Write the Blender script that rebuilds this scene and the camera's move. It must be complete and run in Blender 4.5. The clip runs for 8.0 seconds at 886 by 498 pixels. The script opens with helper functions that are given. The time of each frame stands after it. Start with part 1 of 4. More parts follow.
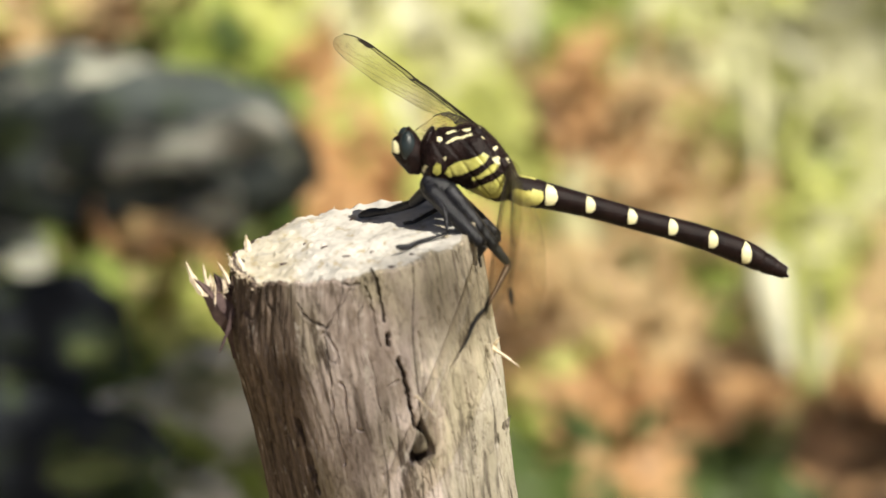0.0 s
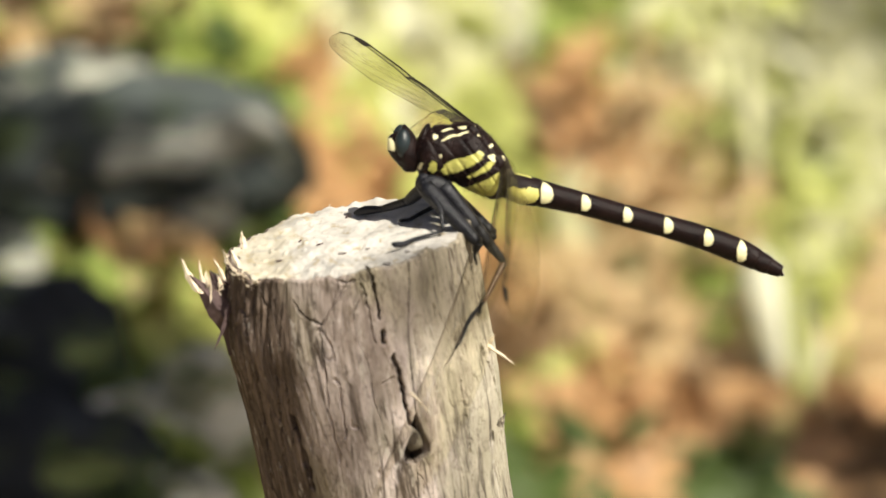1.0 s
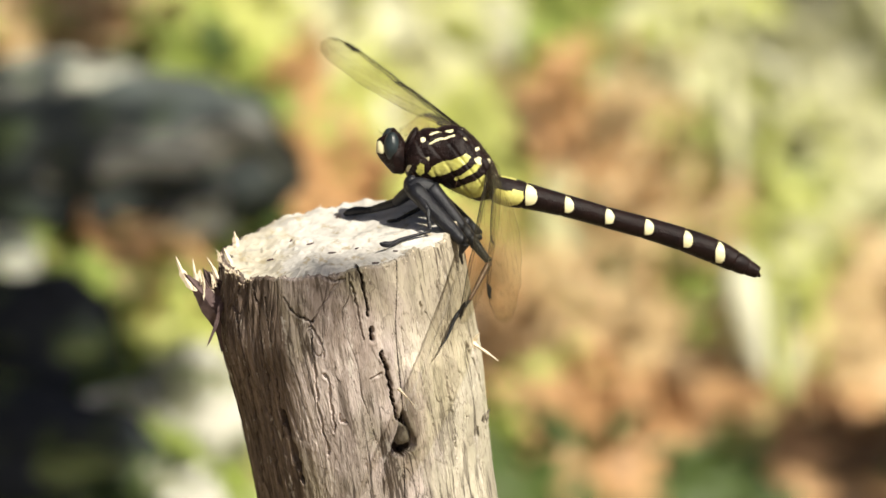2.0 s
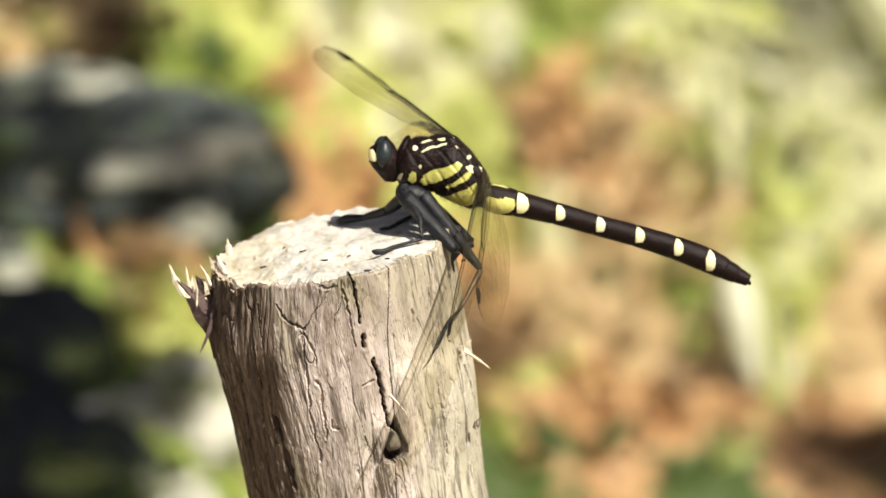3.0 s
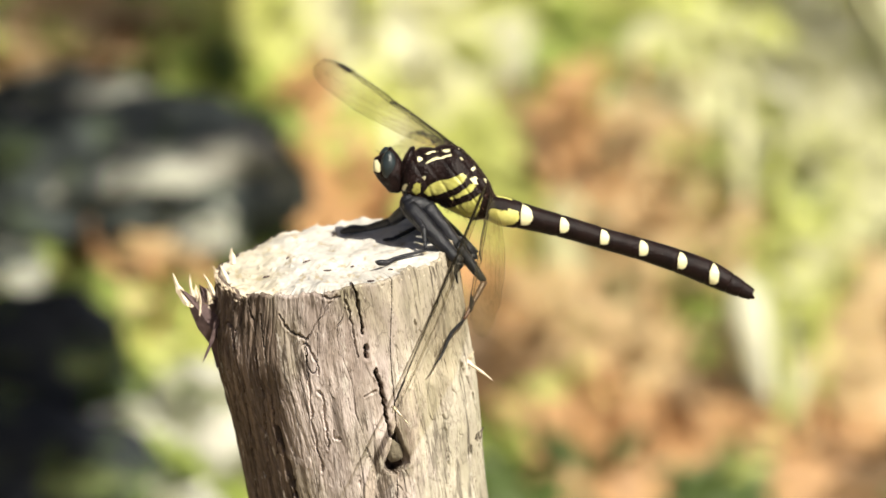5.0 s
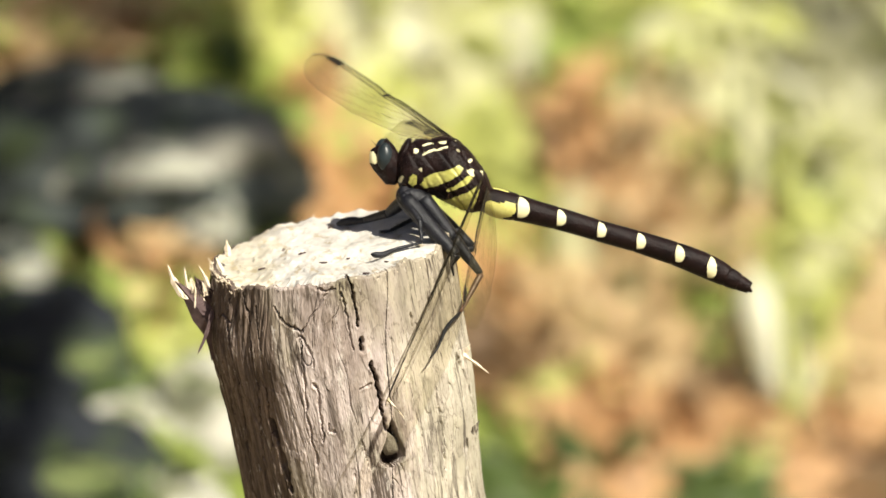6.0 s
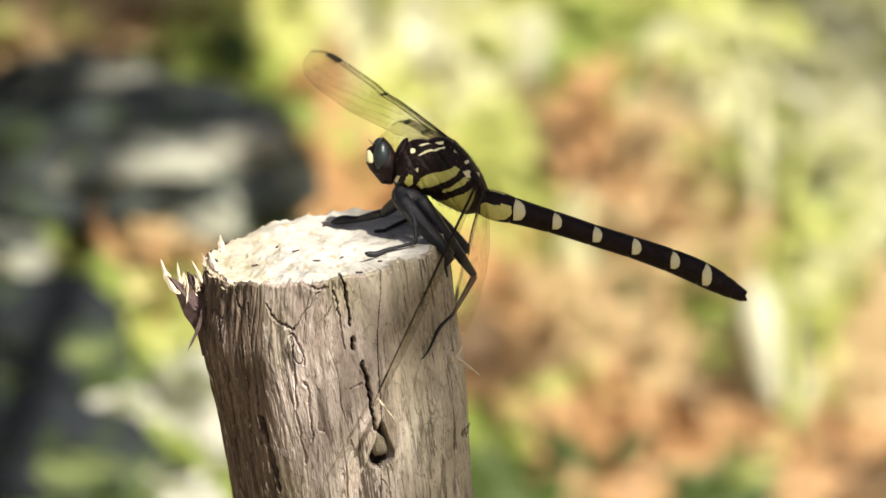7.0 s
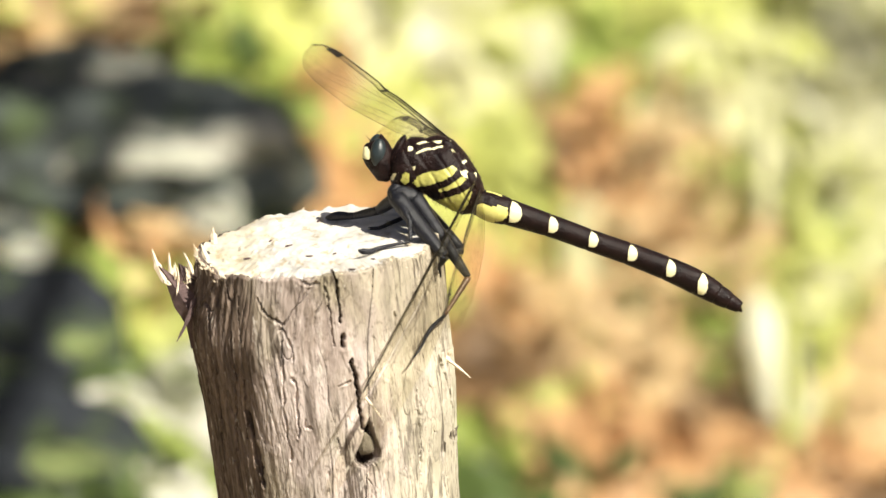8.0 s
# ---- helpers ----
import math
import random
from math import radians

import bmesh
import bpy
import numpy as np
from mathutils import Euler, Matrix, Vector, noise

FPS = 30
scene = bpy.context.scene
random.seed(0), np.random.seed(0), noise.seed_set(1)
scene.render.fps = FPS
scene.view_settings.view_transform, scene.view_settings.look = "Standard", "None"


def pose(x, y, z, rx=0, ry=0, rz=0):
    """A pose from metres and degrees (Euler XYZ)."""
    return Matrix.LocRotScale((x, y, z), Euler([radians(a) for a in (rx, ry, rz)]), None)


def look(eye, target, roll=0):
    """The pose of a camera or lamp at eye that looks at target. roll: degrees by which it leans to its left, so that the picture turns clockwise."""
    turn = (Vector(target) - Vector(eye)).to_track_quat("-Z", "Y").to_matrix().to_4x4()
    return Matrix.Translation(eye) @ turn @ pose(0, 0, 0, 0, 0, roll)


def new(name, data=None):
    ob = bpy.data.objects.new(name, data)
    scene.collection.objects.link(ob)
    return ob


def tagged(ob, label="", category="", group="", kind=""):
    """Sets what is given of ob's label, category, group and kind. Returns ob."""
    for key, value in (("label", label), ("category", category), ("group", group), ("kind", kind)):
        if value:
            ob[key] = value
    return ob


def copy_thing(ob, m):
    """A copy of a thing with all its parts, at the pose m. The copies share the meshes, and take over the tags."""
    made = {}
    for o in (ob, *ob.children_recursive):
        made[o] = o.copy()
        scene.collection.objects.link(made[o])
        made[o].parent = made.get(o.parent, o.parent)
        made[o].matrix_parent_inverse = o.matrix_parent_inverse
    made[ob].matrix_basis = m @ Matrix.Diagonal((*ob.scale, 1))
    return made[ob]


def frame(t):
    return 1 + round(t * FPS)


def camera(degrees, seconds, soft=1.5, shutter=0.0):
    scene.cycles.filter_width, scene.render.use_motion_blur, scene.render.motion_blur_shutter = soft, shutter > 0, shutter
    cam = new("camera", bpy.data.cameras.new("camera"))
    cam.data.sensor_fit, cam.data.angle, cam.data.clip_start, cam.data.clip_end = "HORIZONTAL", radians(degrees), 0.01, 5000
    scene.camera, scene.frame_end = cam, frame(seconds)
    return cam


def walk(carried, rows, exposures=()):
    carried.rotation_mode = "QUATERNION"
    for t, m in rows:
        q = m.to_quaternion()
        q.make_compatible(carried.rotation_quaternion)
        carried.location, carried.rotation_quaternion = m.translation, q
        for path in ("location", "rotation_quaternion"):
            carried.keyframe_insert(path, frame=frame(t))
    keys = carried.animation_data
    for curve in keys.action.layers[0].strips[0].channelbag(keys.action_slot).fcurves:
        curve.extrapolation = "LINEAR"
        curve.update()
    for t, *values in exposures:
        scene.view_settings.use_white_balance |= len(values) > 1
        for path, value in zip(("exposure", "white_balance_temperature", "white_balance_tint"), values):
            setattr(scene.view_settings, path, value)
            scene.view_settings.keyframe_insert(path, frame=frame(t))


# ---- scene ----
# Scene: a banded dragonfly perched on a cut wooden stake before sunlit undergrowth.
cam = camera(7.0, 8.0, soft=1.5)
cam.data.dof.use_dof = True
cam.data.dof.focus_distance = 1.411
cam.data.dof.aperture_fstop = 15.5
walk(cam, [
    (0.0, look((0.01901, -1.32103, 0.68980), (0.01698, -0.00055, 0.27831), -1.000)),
    (0.5, look((0.01885, -1.31443, 0.68648), (0.01712, -0.00062, 0.27806), -0.750)),
    (1.0, look((0.01853, -1.32316, 0.68740), (0.01783, -0.00068, 0.27786), -0.830)),
    (1.5, look((0.01848, -1.34779, 0.69516), (0.01992, -0.00046, 0.27854), -0.600)),
    (3.0, look((0.02052, -1.36914, 0.69986), (0.02202, -0.00023, 0.27925), -0.420)),
    (3.5, look((0.02242, -1.37268, 0.70051), (0.02220, 0.00016, 0.28053), -0.360)),
    (4.0, look((0.02325, -1.37413, 0.70069), (0.02203, 0.00038, 0.28125), -0.230)),
    (4.5, look((0.02345, -1.37268, 0.70052), (0.02173, 0.00046, 0.28150), 0.000)),
    (6.0, look((0.03101, -1.36257, 0.69704), (0.02201, -0.00002, 0.27995), 0.100)),
    (6.5, look((0.03408, -1.36070, 0.69591), (0.02258, -0.00003, 0.27992), 0.620)),
    (7.0, look((0.03518, -1.35660, 0.69491), (0.02309, 0.00005, 0.28016), 1.470)),
    (7.5, look((0.03746, -1.35359, 0.69277), (0.02376, -0.00001, 0.27998), 2.600)),
    (8.0, look((0.03968, -1.34442, 0.68915), (0.02418, 0.00006, 0.28019), 3.400)),
], exposures=[(0.0, 0.53), (1.5, 0.63), (3.5, 0.66), (4.5, 0.71), (6.5, 0.69), (7.0, 0.78), (8.0, 0.92)])

# ---- light ----
SUN_FROM = Vector((0.46, -0.55, 0.95)).normalized()   # towards the sun: behind the viewer, to the right, high
world = bpy.data.worlds.new("sky")
scene.world = world
world.use_nodes = True
wn = world.node_tree.nodes
sky = wn.new("ShaderNodeTexSky")
sky.sky_type, sky.sun_disc = "NISHITA", False
sky.sun_elevation = math.asin(SUN_FROM.z)
sky.air_density, sky.dust_density = 0.5, 4.0
sky.sun_rotation = math.atan2(SUN_FROM.x, SUN_FROM.y)
wn["Background"].inputs["Strength"].default_value = 0.044
world.node_tree.links.new(sky.outputs[0], wn["Background"].inputs["Color"])
sun_data = bpy.data.lights.new("sun", "SUN")
sun_data.energy, sun_data.angle, sun_data.color = 5.0, radians(0.53), (1.0, 0.945, 0.81)
sun = new("sun", sun_data)
sun.matrix_basis = look(SUN_FROM * 30, (0, 0, 0))

MM = 0.001
TOP = Vector((0, 0, 0.28))     # centre of the stake's cut face


# ---- materials ----
class Nodes:
    """A small helper to wire up one procedural material."""
    def __init__(self, name):
        self.m = bpy.data.materials.new(name)
        self.m.use_nodes = True
        self.t = self.m.node_tree
        self.bsdf = self.t.nodes["Principled BSDF"]
        self.out = self.t.nodes["Material Output"]
        self.coord = self.t.nodes.new("ShaderNodeTexCoord")

    def add(self, kind, **inputs):
        n = self.t.nodes.new("ShaderNode" + kind)
        for k, v in inputs.items():
            self.put(n, k.replace("_", " "), v)
        return n

    def put(self, n, key, v):
        sock = n.inputs[key]
        if isinstance(v, bpy.types.NodeSocket):
            self.t.links.new(v, sock)
        else:
            sock.default_value = v

    def stretch(self, sx, sy, sz, rz=0.0):
        n = self.add("Mapping", Scale=(sx, sy, sz), Rotation=(0, 0, rz))
        self.t.links.new(self.coord.outputs["Object"], n.inputs["Vector"])
        return n.outputs[0]

    def noise(self, vec, scale, detail=4.0, rough=0.6):
        n = self.add("TexNoise", Scale=scale, Detail=detail, Roughness=rough, Vector=vec)
        return n.outputs["Fac"]

    def ramp(self, fac, *stops):
        n = self.add("ValToRGB", Fac=fac)
        r = n.color_ramp
        while len(r.elements) < len(stops):
            r.elements.new(0.5)
        for e, (p, c) in zip(r.elements, stops):
            e.position, e.color = p, (*c, 1) if len(c) == 3 else (c[0], c[0], c[0], 1)
        return n.outputs["Color"]

    def mix(self, a, b, fac, blend="MIX"):
        n = self.t.nodes.new("ShaderNodeMix")
        n.data_type, n.blend_type = "RGBA", blend
        for i, v in ((0, fac), (6, a), (7, b)):
            if isinstance(v, bpy.types.NodeSocket):
                self.t.links.new(v, n.inputs[i])
            else:
                n.inputs[i].default_value = (*v, 1) if isinstance(v, tuple) else v
        return n.outputs[2]

    def bump(self, height, strength, distance):
        n = self.add("Bump", Height=height, Strength=strength, Distance=distance)
        self.t.links.new(n.outputs[0], self.bsdf.inputs["Normal"])

    def finish(self, color, rough, spec=0.5):
        self.put(self.bsdf, "Base Color", (*color, 1) if isinstance(color, tuple) else color)
        self.put(self.bsdf, "Roughness", rough)
        self.put(self.bsdf, "Specular IOR Level", spec)
        return self.m


def mottled(name, c1, c2, scale, rough=0.7, bump=0.3, dist=0.0005, spec=0.4, fine=6.0, random_hue=0.0):
    """Two colours mixed at a coarse and a fine scale, with a little relief."""
    n = Nodes(name)
    v = n.coord.outputs["Object"]
    big, small = n.noise(v, scale, 3), n.noise(v, scale * fine, 5)
    base = n.ramp(big, (0.32, c1), (0.68, c2))
    base = n.mix(base, tuple(0.45 * (a + b) * 0.8 for a, b in zip(c1, c2)), n.ramp(small, (0.5, (0.0,)), (0.8, (0.6,))))
    if random_hue:
        info = n.add("ObjectInfo")
        base = n.mix(base, c2, n.ramp(info.outputs["Random"], (0.0, (0.0,)), (1.0, (random_hue,))))
    n.bump(small, bump, dist)
    return n.finish(base, rough, spec)


def leafy(name, c1, c2, scale=60.0, through_light=0.35, rough=0.5):
    """A leaf: mottled, a little glossy, with light passing through."""
    n = Nodes(name)
    v = n.coord.outputs["Object"]
    info = n.add("ObjectInfo")
    base = n.mix(n.ramp(n.noise(v, scale, 4), (0.3, c1), (0.7, c2)), c2, n.ramp(info.outputs["Random"], (0.0, (0.0,)), (1.0, (0.6,))))
    n.bump(n.noise(v, scale * 8, 3), 0.3, 0.0006)
    n.finish(base, rough, 0.35)
    tr = n.add("BsdfTranslucent", Color=base)
    ms = n.add("MixShader", Fac=through_light)
    n.t.links.new(n.bsdf.outputs[0], ms.inputs[1])
    n.t.links.new(tr.outputs[0], ms.inputs[2])
    n.t.links.new(ms.outputs[0], n.out.inputs["Surface"])
    return n.m


def bark_material():
    n = Nodes("weathered_bark")
    fibre = n.stretch(1, 1, 0.10)
    broad = n.noise(n.stretch(1, 1, 0.30), 110, 5, 0.62)
    grain = n.noise(fibre, 1000, 5, 0.65)
    streak = n.noise(n.stretch(1, 1, 0.14), 260, 5, 0.65)
    thread = n.noise(n.stretch(1, 1, 0.045), 620, 3, 0.5)
    patch = n.noise(n.stretch(1, 1, 0.6), 40, 3)
    speck = n.noise(n.stretch(1, 1, 0.5), 900, 3)
    base = n.ramp(broad, (0.33, (0.17, 0.13, 0.11)), (0.43, (0.34, 0.28, 0.25)), (0.55, (0.58, 0.50, 0.47)))
    base = n.mix(base, (0.29, 0.265, 0.165), n.ramp(patch, (0.45, (0.0,)), (0.56, (0.65,))))
    base = n.mix(base, (0.12, 0.085, 0.06), n.ramp(streak, (0.56, (0.0,)), (0.64, (0.5,))))
    base = n.mix(base, (0.56, 0.50, 0.44), n.ramp(grain, (0.57, (0.0,)), (0.70, (0.4,))))
    base = n.mix(base, (0.06, 0.042, 0.03), n.ramp(thread, (0.62, (0.0,)), (0.67, (0.75,))))
    base = n.mix(base, (0.07, 0.05, 0.035), n.ramp(speck, (0.64, (0.0,)), (0.70, (0.7,))))
    # cream bare wood down one flank, an olive-brown stain under the rim that also paints the dragonfly's shade, green
    # algae lower down
    place = n.add("SeparateXYZ", Vector=n.coord.outputs["Object"])
    flank = n.add("MapRange", Value=place.outputs["X"])
    flank.inputs["From Min"].default_value, flank.inputs["From Max"].default_value = 0.002, 0.016
    cream = n.mix(flank.outputs["Result"], n.noise(n.stretch(1, 1, 0.25), 120, 4), 0.5)
    base = n.mix(base, (0.67, 0.61, 0.50), n.ramp(n.mix(cream, n.noise(n.stretch(1, 1, 0.25), 480, 5, 0.7), 0.4), (0.47, (0.0,)), (0.60, (0.75,))))
    low = n.add("MapRange", Value=place.outputs["Z"])
    low.inputs["From Min"].default_value, low.inputs["From Max"].default_value = -0.014, -0.034
    algae = n.mix(n.mix(low.outputs["Result"], flank.outputs["Result"], 0.6), n.noise(n.stretch(1, 1, 0.45), 150, 5), 0.5)
    base = n.mix(base, (0.15, 0.175, 0.085), n.ramp(n.mix(algae, n.noise(n.stretch(1, 1, 0.4), 620, 5, 0.7), 0.45), (0.50, (0.0,)), (0.62, (0.28,))))
    high = n.add("MapRange", Value=place.outputs["Z"])
    high.inputs["From Min"].default_value, high.inputs["From Max"].default_value = -0.022, -0.006
    stain_shade = n.mix(n.mix(high.outputs["Result"], flank.outputs["Result"], 0.45), n.noise(n.stretch(1, 1, 0.5), 110, 5), 0.5)
    base = n.mix(base, (0.14, 0.11, 0.065), n.ramp(stain_shade, (0.45, (0.0,)), (0.60, (0.5,))))
    # old fibrous bark clings to one flank, with a ragged border; also darkened to paint that side's shade
    split = n.add("SeparateXYZ", Vector=n.coord.outputs["Object"])
    edge = n.add("MapRange", Value=split.outputs["X"])
    edge.inputs["From Min"].default_value, edge.inputs["From Max"].default_value = -0.0075, -0.0185
    ragged = n.mix(edge.outputs["Result"], n.noise(n.stretch(1, 1, 0.2), 180, 4), 0.45)
    old_bark_shade = n.ramp(grain, (0.40, (0.06, 0.042, 0.034)), (0.62, (0.21, 0.155, 0.125)))
    base = n.mix(base, old_bark_shade, n.ramp(ragged, (0.40, (0.0,)), (0.56, (0.9,))))
    # small flakes, each of its own tone, with thin dark joints here and there
    warp = n.add("VectorMath", Vector=n.stretch(1, 1, 0.42))
    warp.operation = "MULTIPLY_ADD"
    wild = n.add("TexNoise", Scale=260.0, Detail=3.0, Vector=n.coord.outputs["Object"])
    n.t.links.new(wild.outputs["Color"], warp.inputs[0])
    warp.inputs[1].default_value = (0.0035, 0.0035, 0.0035)
    n.t.links.new(n.stretch(1, 1, 0.42), warp.inputs[2])
    cell = n.add("TexVoronoi", Scale=330.0, Vector=warp.outputs[0])
    rim = n.add("TexVoronoi", Scale=330.0, Vector=warp.outputs[0])
    rim.feature = "DISTANCE_TO_EDGE"
    tone = n.add("SeparateColor", Color=cell.outputs["Color"])
    base = n.mix(base, n.ramp(tone.outputs["Red"], (0.0, (0.62, 0.60, 0.60)), (0.55, (1.0, 0.99, 0.97)), (1.0, (1.28, 1.26, 1.22))), 0.35, "MULTIPLY")
    joint = n.mix(n.ramp(rim.outputs["Distance"], (0.0, (1.0,)), (0.05, (0.0,))), n.ramp(n.noise(n.stretch(1, 1, 0.5), 170, 3), (0.50, (0.0,)), (0.60, (1.0,))), 1.0, "MULTIPLY")
    base = n.mix(base, (0.05, 0.036, 0.027), n.mix(joint, (0.5, 0.5, 0.5), 1.0, "MULTIPLY"))
    # long meandering fissures, fine splits between the fibres, pale lifted edges
    where = n.ramp(n.noise(n.stretch(1, 1, 0.4), 75, 3), (0.40, (0.0,)), (0.52, (1.0,)))
    run = n.ramp(n.noise(n.stretch(1, 1, 0.075), 260, 4, 0.6), (0.462, (0.0,)), (0.490, (1.0,)), (0.510, (1.0,)), (0.538, (0.0,)))
    run = n.mix(run, where, 1.0, "MULTIPLY")
    base = n.mix(base, (0.045, 0.032, 0.024), n.mix(run, (0.85, 0.85, 0.85), 1.0, "MULTIPLY"))
    hairline = n.ramp(n.noise(n.stretch(1, 1, 0.05), 700, 3, 0.6), (0.482, (0.0,)), (0.496, (1.0,)), (0.504, (1.0,)), (0.518, (0.0,)))
    base = n.mix(base, (0.085, 0.062, 0.047), n.mix(hairline, n.ramp(n.noise(n.stretch(1, 1, 0.3), 210, 3), (0.44, (0.0,)), (0.56, (0.85,))), 1.0, "MULTIPLY"))
    chip = n.noise(n.stretch(1, 1, 0.35), 420, 5, 0.75)
    base = n.mix(base, (0.66, 0.61, 0.55), n.ramp(chip, (0.60, (0.0,)), (0.66, (0.55,))))
    fleck = n.noise(n.stretch(1, 1, 0.35), 1500, 4, 0.7)
    base = n.mix(base, (0.10, 0.075, 0.055), n.ramp(fleck, (0.56, (0.0,)), (0.68, (0.6,))))
    lift = n.mix(n.mix(grain, streak, 0.5), n.mix(tone.outputs["Red"], (0.0, 0.0, 0.0), joint), 0.15)
    lift = n.mix(n.mix(lift, chip, 0.3), (0.0, 0.0, 0.0), n.mix(run, (0.8, 0.8, 0.8), 1.0, "MULTIPLY"))
    n.bump(lift, 0.38, 0.0006)
    return n.finish(base, 0.85, 0.25)


def cut_material():
    n = Nodes("cut_wood")
    v = n.coord.outputs["Object"]
    broad, fine, mid = n.noise(v, 90, 4), n.noise(v, 700, 4), n.noise(n.stretch(1, 0.45, 1, 0.9), 420, 5)
    base = n.ramp(broad, (0.34, (0.36, 0.345, 0.32)), (0.46, (0.50, 0.47, 0.425)), (0.58, (0.60, 0.57, 0.52)))
    base = n.mix(base, (0.30, 0.23, 0.12), n.ramp(mid, (0.55, (0.0,)), (0.66, (0.7,))))
    place = n.add("SeparateXYZ", Vector=v)
    side = n.add("MapRange", Value=place.outputs["X"])
    side.inputs["From Min"].default_value, side.inputs["From Max"].default_value = 0.002, -0.018
    straw = n.mix(side.outputs["Result"], n.noise(n.stretch(1, 0.35, 1, 0.9), 260, 5), 0.55)
    base = n.mix(base, (0.42, 0.36, 0.23), n.ramp(straw, (0.50, (0.0,)), (0.62, (0.5,))))
    base = n.mix(base, (0.30, 0.29, 0.27), n.ramp(n.noise(n.stretch(1, 1.7, 1, 0.2), 130, 3), (0.58, (0.0,)), (0.68, (0.6,))))
    base = n.mix(base, (0.07, 0.05, 0.035), n.ramp(fine, (0.68, (0.0,)), (0.74, (0.4,))))
    n.bump(mid, 0.3, 0.0004)
    return n.finish(base, 0.9, 0.2)


def wing_material(name, body):
    n = Nodes(name)
    v = n.coord.outputs["Object"]
    base = n.ramp(n.noise(v, 160, 3), (0.35, (0.16, 0.145, 0.09)), (0.65, (0.26, 0.235, 0.155)))
    n.finish(base, 0.16, 0.25)
    clear = n.add("BsdfTransparent", Color=(0.90, 0.88, 0.78, 1))
    ms = n.add("MixShader", Fac=body)
    n.t.links.new(clear.outputs[0], ms.inputs[1])
    n.t.links.new(n.bsdf.outputs[0], ms.inputs[2])
    n.t.links.new(ms.outputs[0], n.out.inputs["Surface"])
    return n.m


BARK, CUT = bark_material(), cut_material()
BLACK = mottled("black_cuticle", (0.005, 0.0028, 0.003), (0.016, 0.008, 0.007), 420, 0.34, 0.9, 0.00022, 0.13)
LEG = mottled("dark_leg", (0.005, 0.0055, 0.0075), (0.018, 0.018, 0.023), 520, 0.33, 0.9, 0.0002, 0.32)
SHIN = mottled("brown_leg", (0.07, 0.035, 0.02), (0.13, 0.07, 0.045), 700, 0.35, 0.3, 0.00008, 0.5)
YELLOW = mottled("yellow_cuticle", (0.37, 0.36, 0.08), (0.50, 0.48, 0.14), 400, 0.42, 0.25, 0.00008, 0.4)
CREAM = mottled("cream_cuticle", (0.66, 0.61, 0.34), (0.76, 0.71, 0.45), 500, 0.45, 0.2, 0.00006, 0.4)
EYE = mottled("dark_green_eye", (0.009, 0.013, 0.014), (0.024, 0.034, 0.037), 600, 0.33, 0.5, 0.00012, 0.4)
PALE_YELLOW = mottled("pale_yellow_cuticle", (0.50, 0.47, 0.12), (0.62, 0.58, 0.20), 400, 0.45, 0.2, 0.00006, 0.4)
WING = {False: wing_material("forewing_membrane", 0.16), True: wing_material("hindwing_membrane", 0.09)}
VEIN = mottled("wing_vein", (0.012, 0.010, 0.008), (0.03, 0.024, 0.016), 800, 0.6, 0.1, 0.00003, 0.1)
PALE_WOOD = mottled("raw_splinter", (0.62, 0.50, 0.36), (0.82, 0.72, 0.56), 400, 0.8, 0.5, 0.0003)
# dark wood for recesses, with their shade put into its colour
SHADED_WOOD = mottled("dark_shaded_wood", (0.03, 0.022, 0.018), (0.10, 0.075, 0.06), 500, 0.95, 0.8, 0.0004, 0.1)
KNOT_WOOD = mottled("grey_knot_wood", (0.10, 0.085, 0.065), (0.24, 0.21, 0.165), 500, 0.85, 0.8, 0.0004)
DARK_WOOD = mottled("dark_inner_bark", (0.05, 0.032, 0.034), (0.13, 0.085, 0.08), 300, 0.85, 0.6, 0.0004)
SOIL = mottled("litter_soil", (0.17, 0.135, 0.07), (0.32, 0.26, 0.15), 14, 0.95, 0.8, 0.004, 0.2)
LEAVES = {
    "orange": leafy("orange_dead_leaf", (0.50, 0.28, 0.12), (0.62, 0.395, 0.195)),
    "tan": leafy("tan_dead_leaf", (0.52, 0.375, 0.17), (0.66, 0.50, 0.29)),
    "pale": leafy("bleached_dead_leaf", (0.57, 0.56, 0.30), (0.69, 0.68, 0.44)),
    "cream": leafy("cream_leaf", (0.67, 0.66, 0.48), (0.75, 0.74, 0.58)),
    "brown": leafy("brown_dead_leaf", (0.14, 0.085, 0.04), (0.25, 0.15, 0.07)),
    "green": leafy("green_leaf", (0.20, 0.27, 0.05), (0.32, 0.38, 0.09)),
    "lime": leafy("yellow_green_leaf", (0.38, 0.42, 0.09), (0.56, 0.58, 0.19)),
    "dark": leafy("dark_green_leaf", (0.05, 0.085, 0.02), (0.09, 0.13, 0.03)),
}


def mossy_stone(name, dark, pale, scale, cover):
    """Stone with moss and pale patches of their own shape; on the dark rock these paint sunlit dapples."""
    n = Nodes(name)
    v = n.coord.outputs["Object"]
    base = n.ramp(n.noise(v, scale * 0.8, 4), (0.35, dark), (0.65, tuple(min(1.0, c * 2.2) for c in dark)))
    base = n.mix(base, (0.07, 0.10, 0.03), n.ramp(n.noise(v, scale * 2.2, 3), (0.52, (0.0,)), (0.66, (0.6,))))
    base = n.mix(base, pale, n.ramp(n.noise(n.stretch(0.55, 1, 1.5), scale, 5), (cover, (0.0,)), (cover + 0.07, (0.9,))))
    n.bump(n.noise(v, scale * 6, 5), 0.7, 0.003)
    return n.finish(base, 0.95, 0.1)


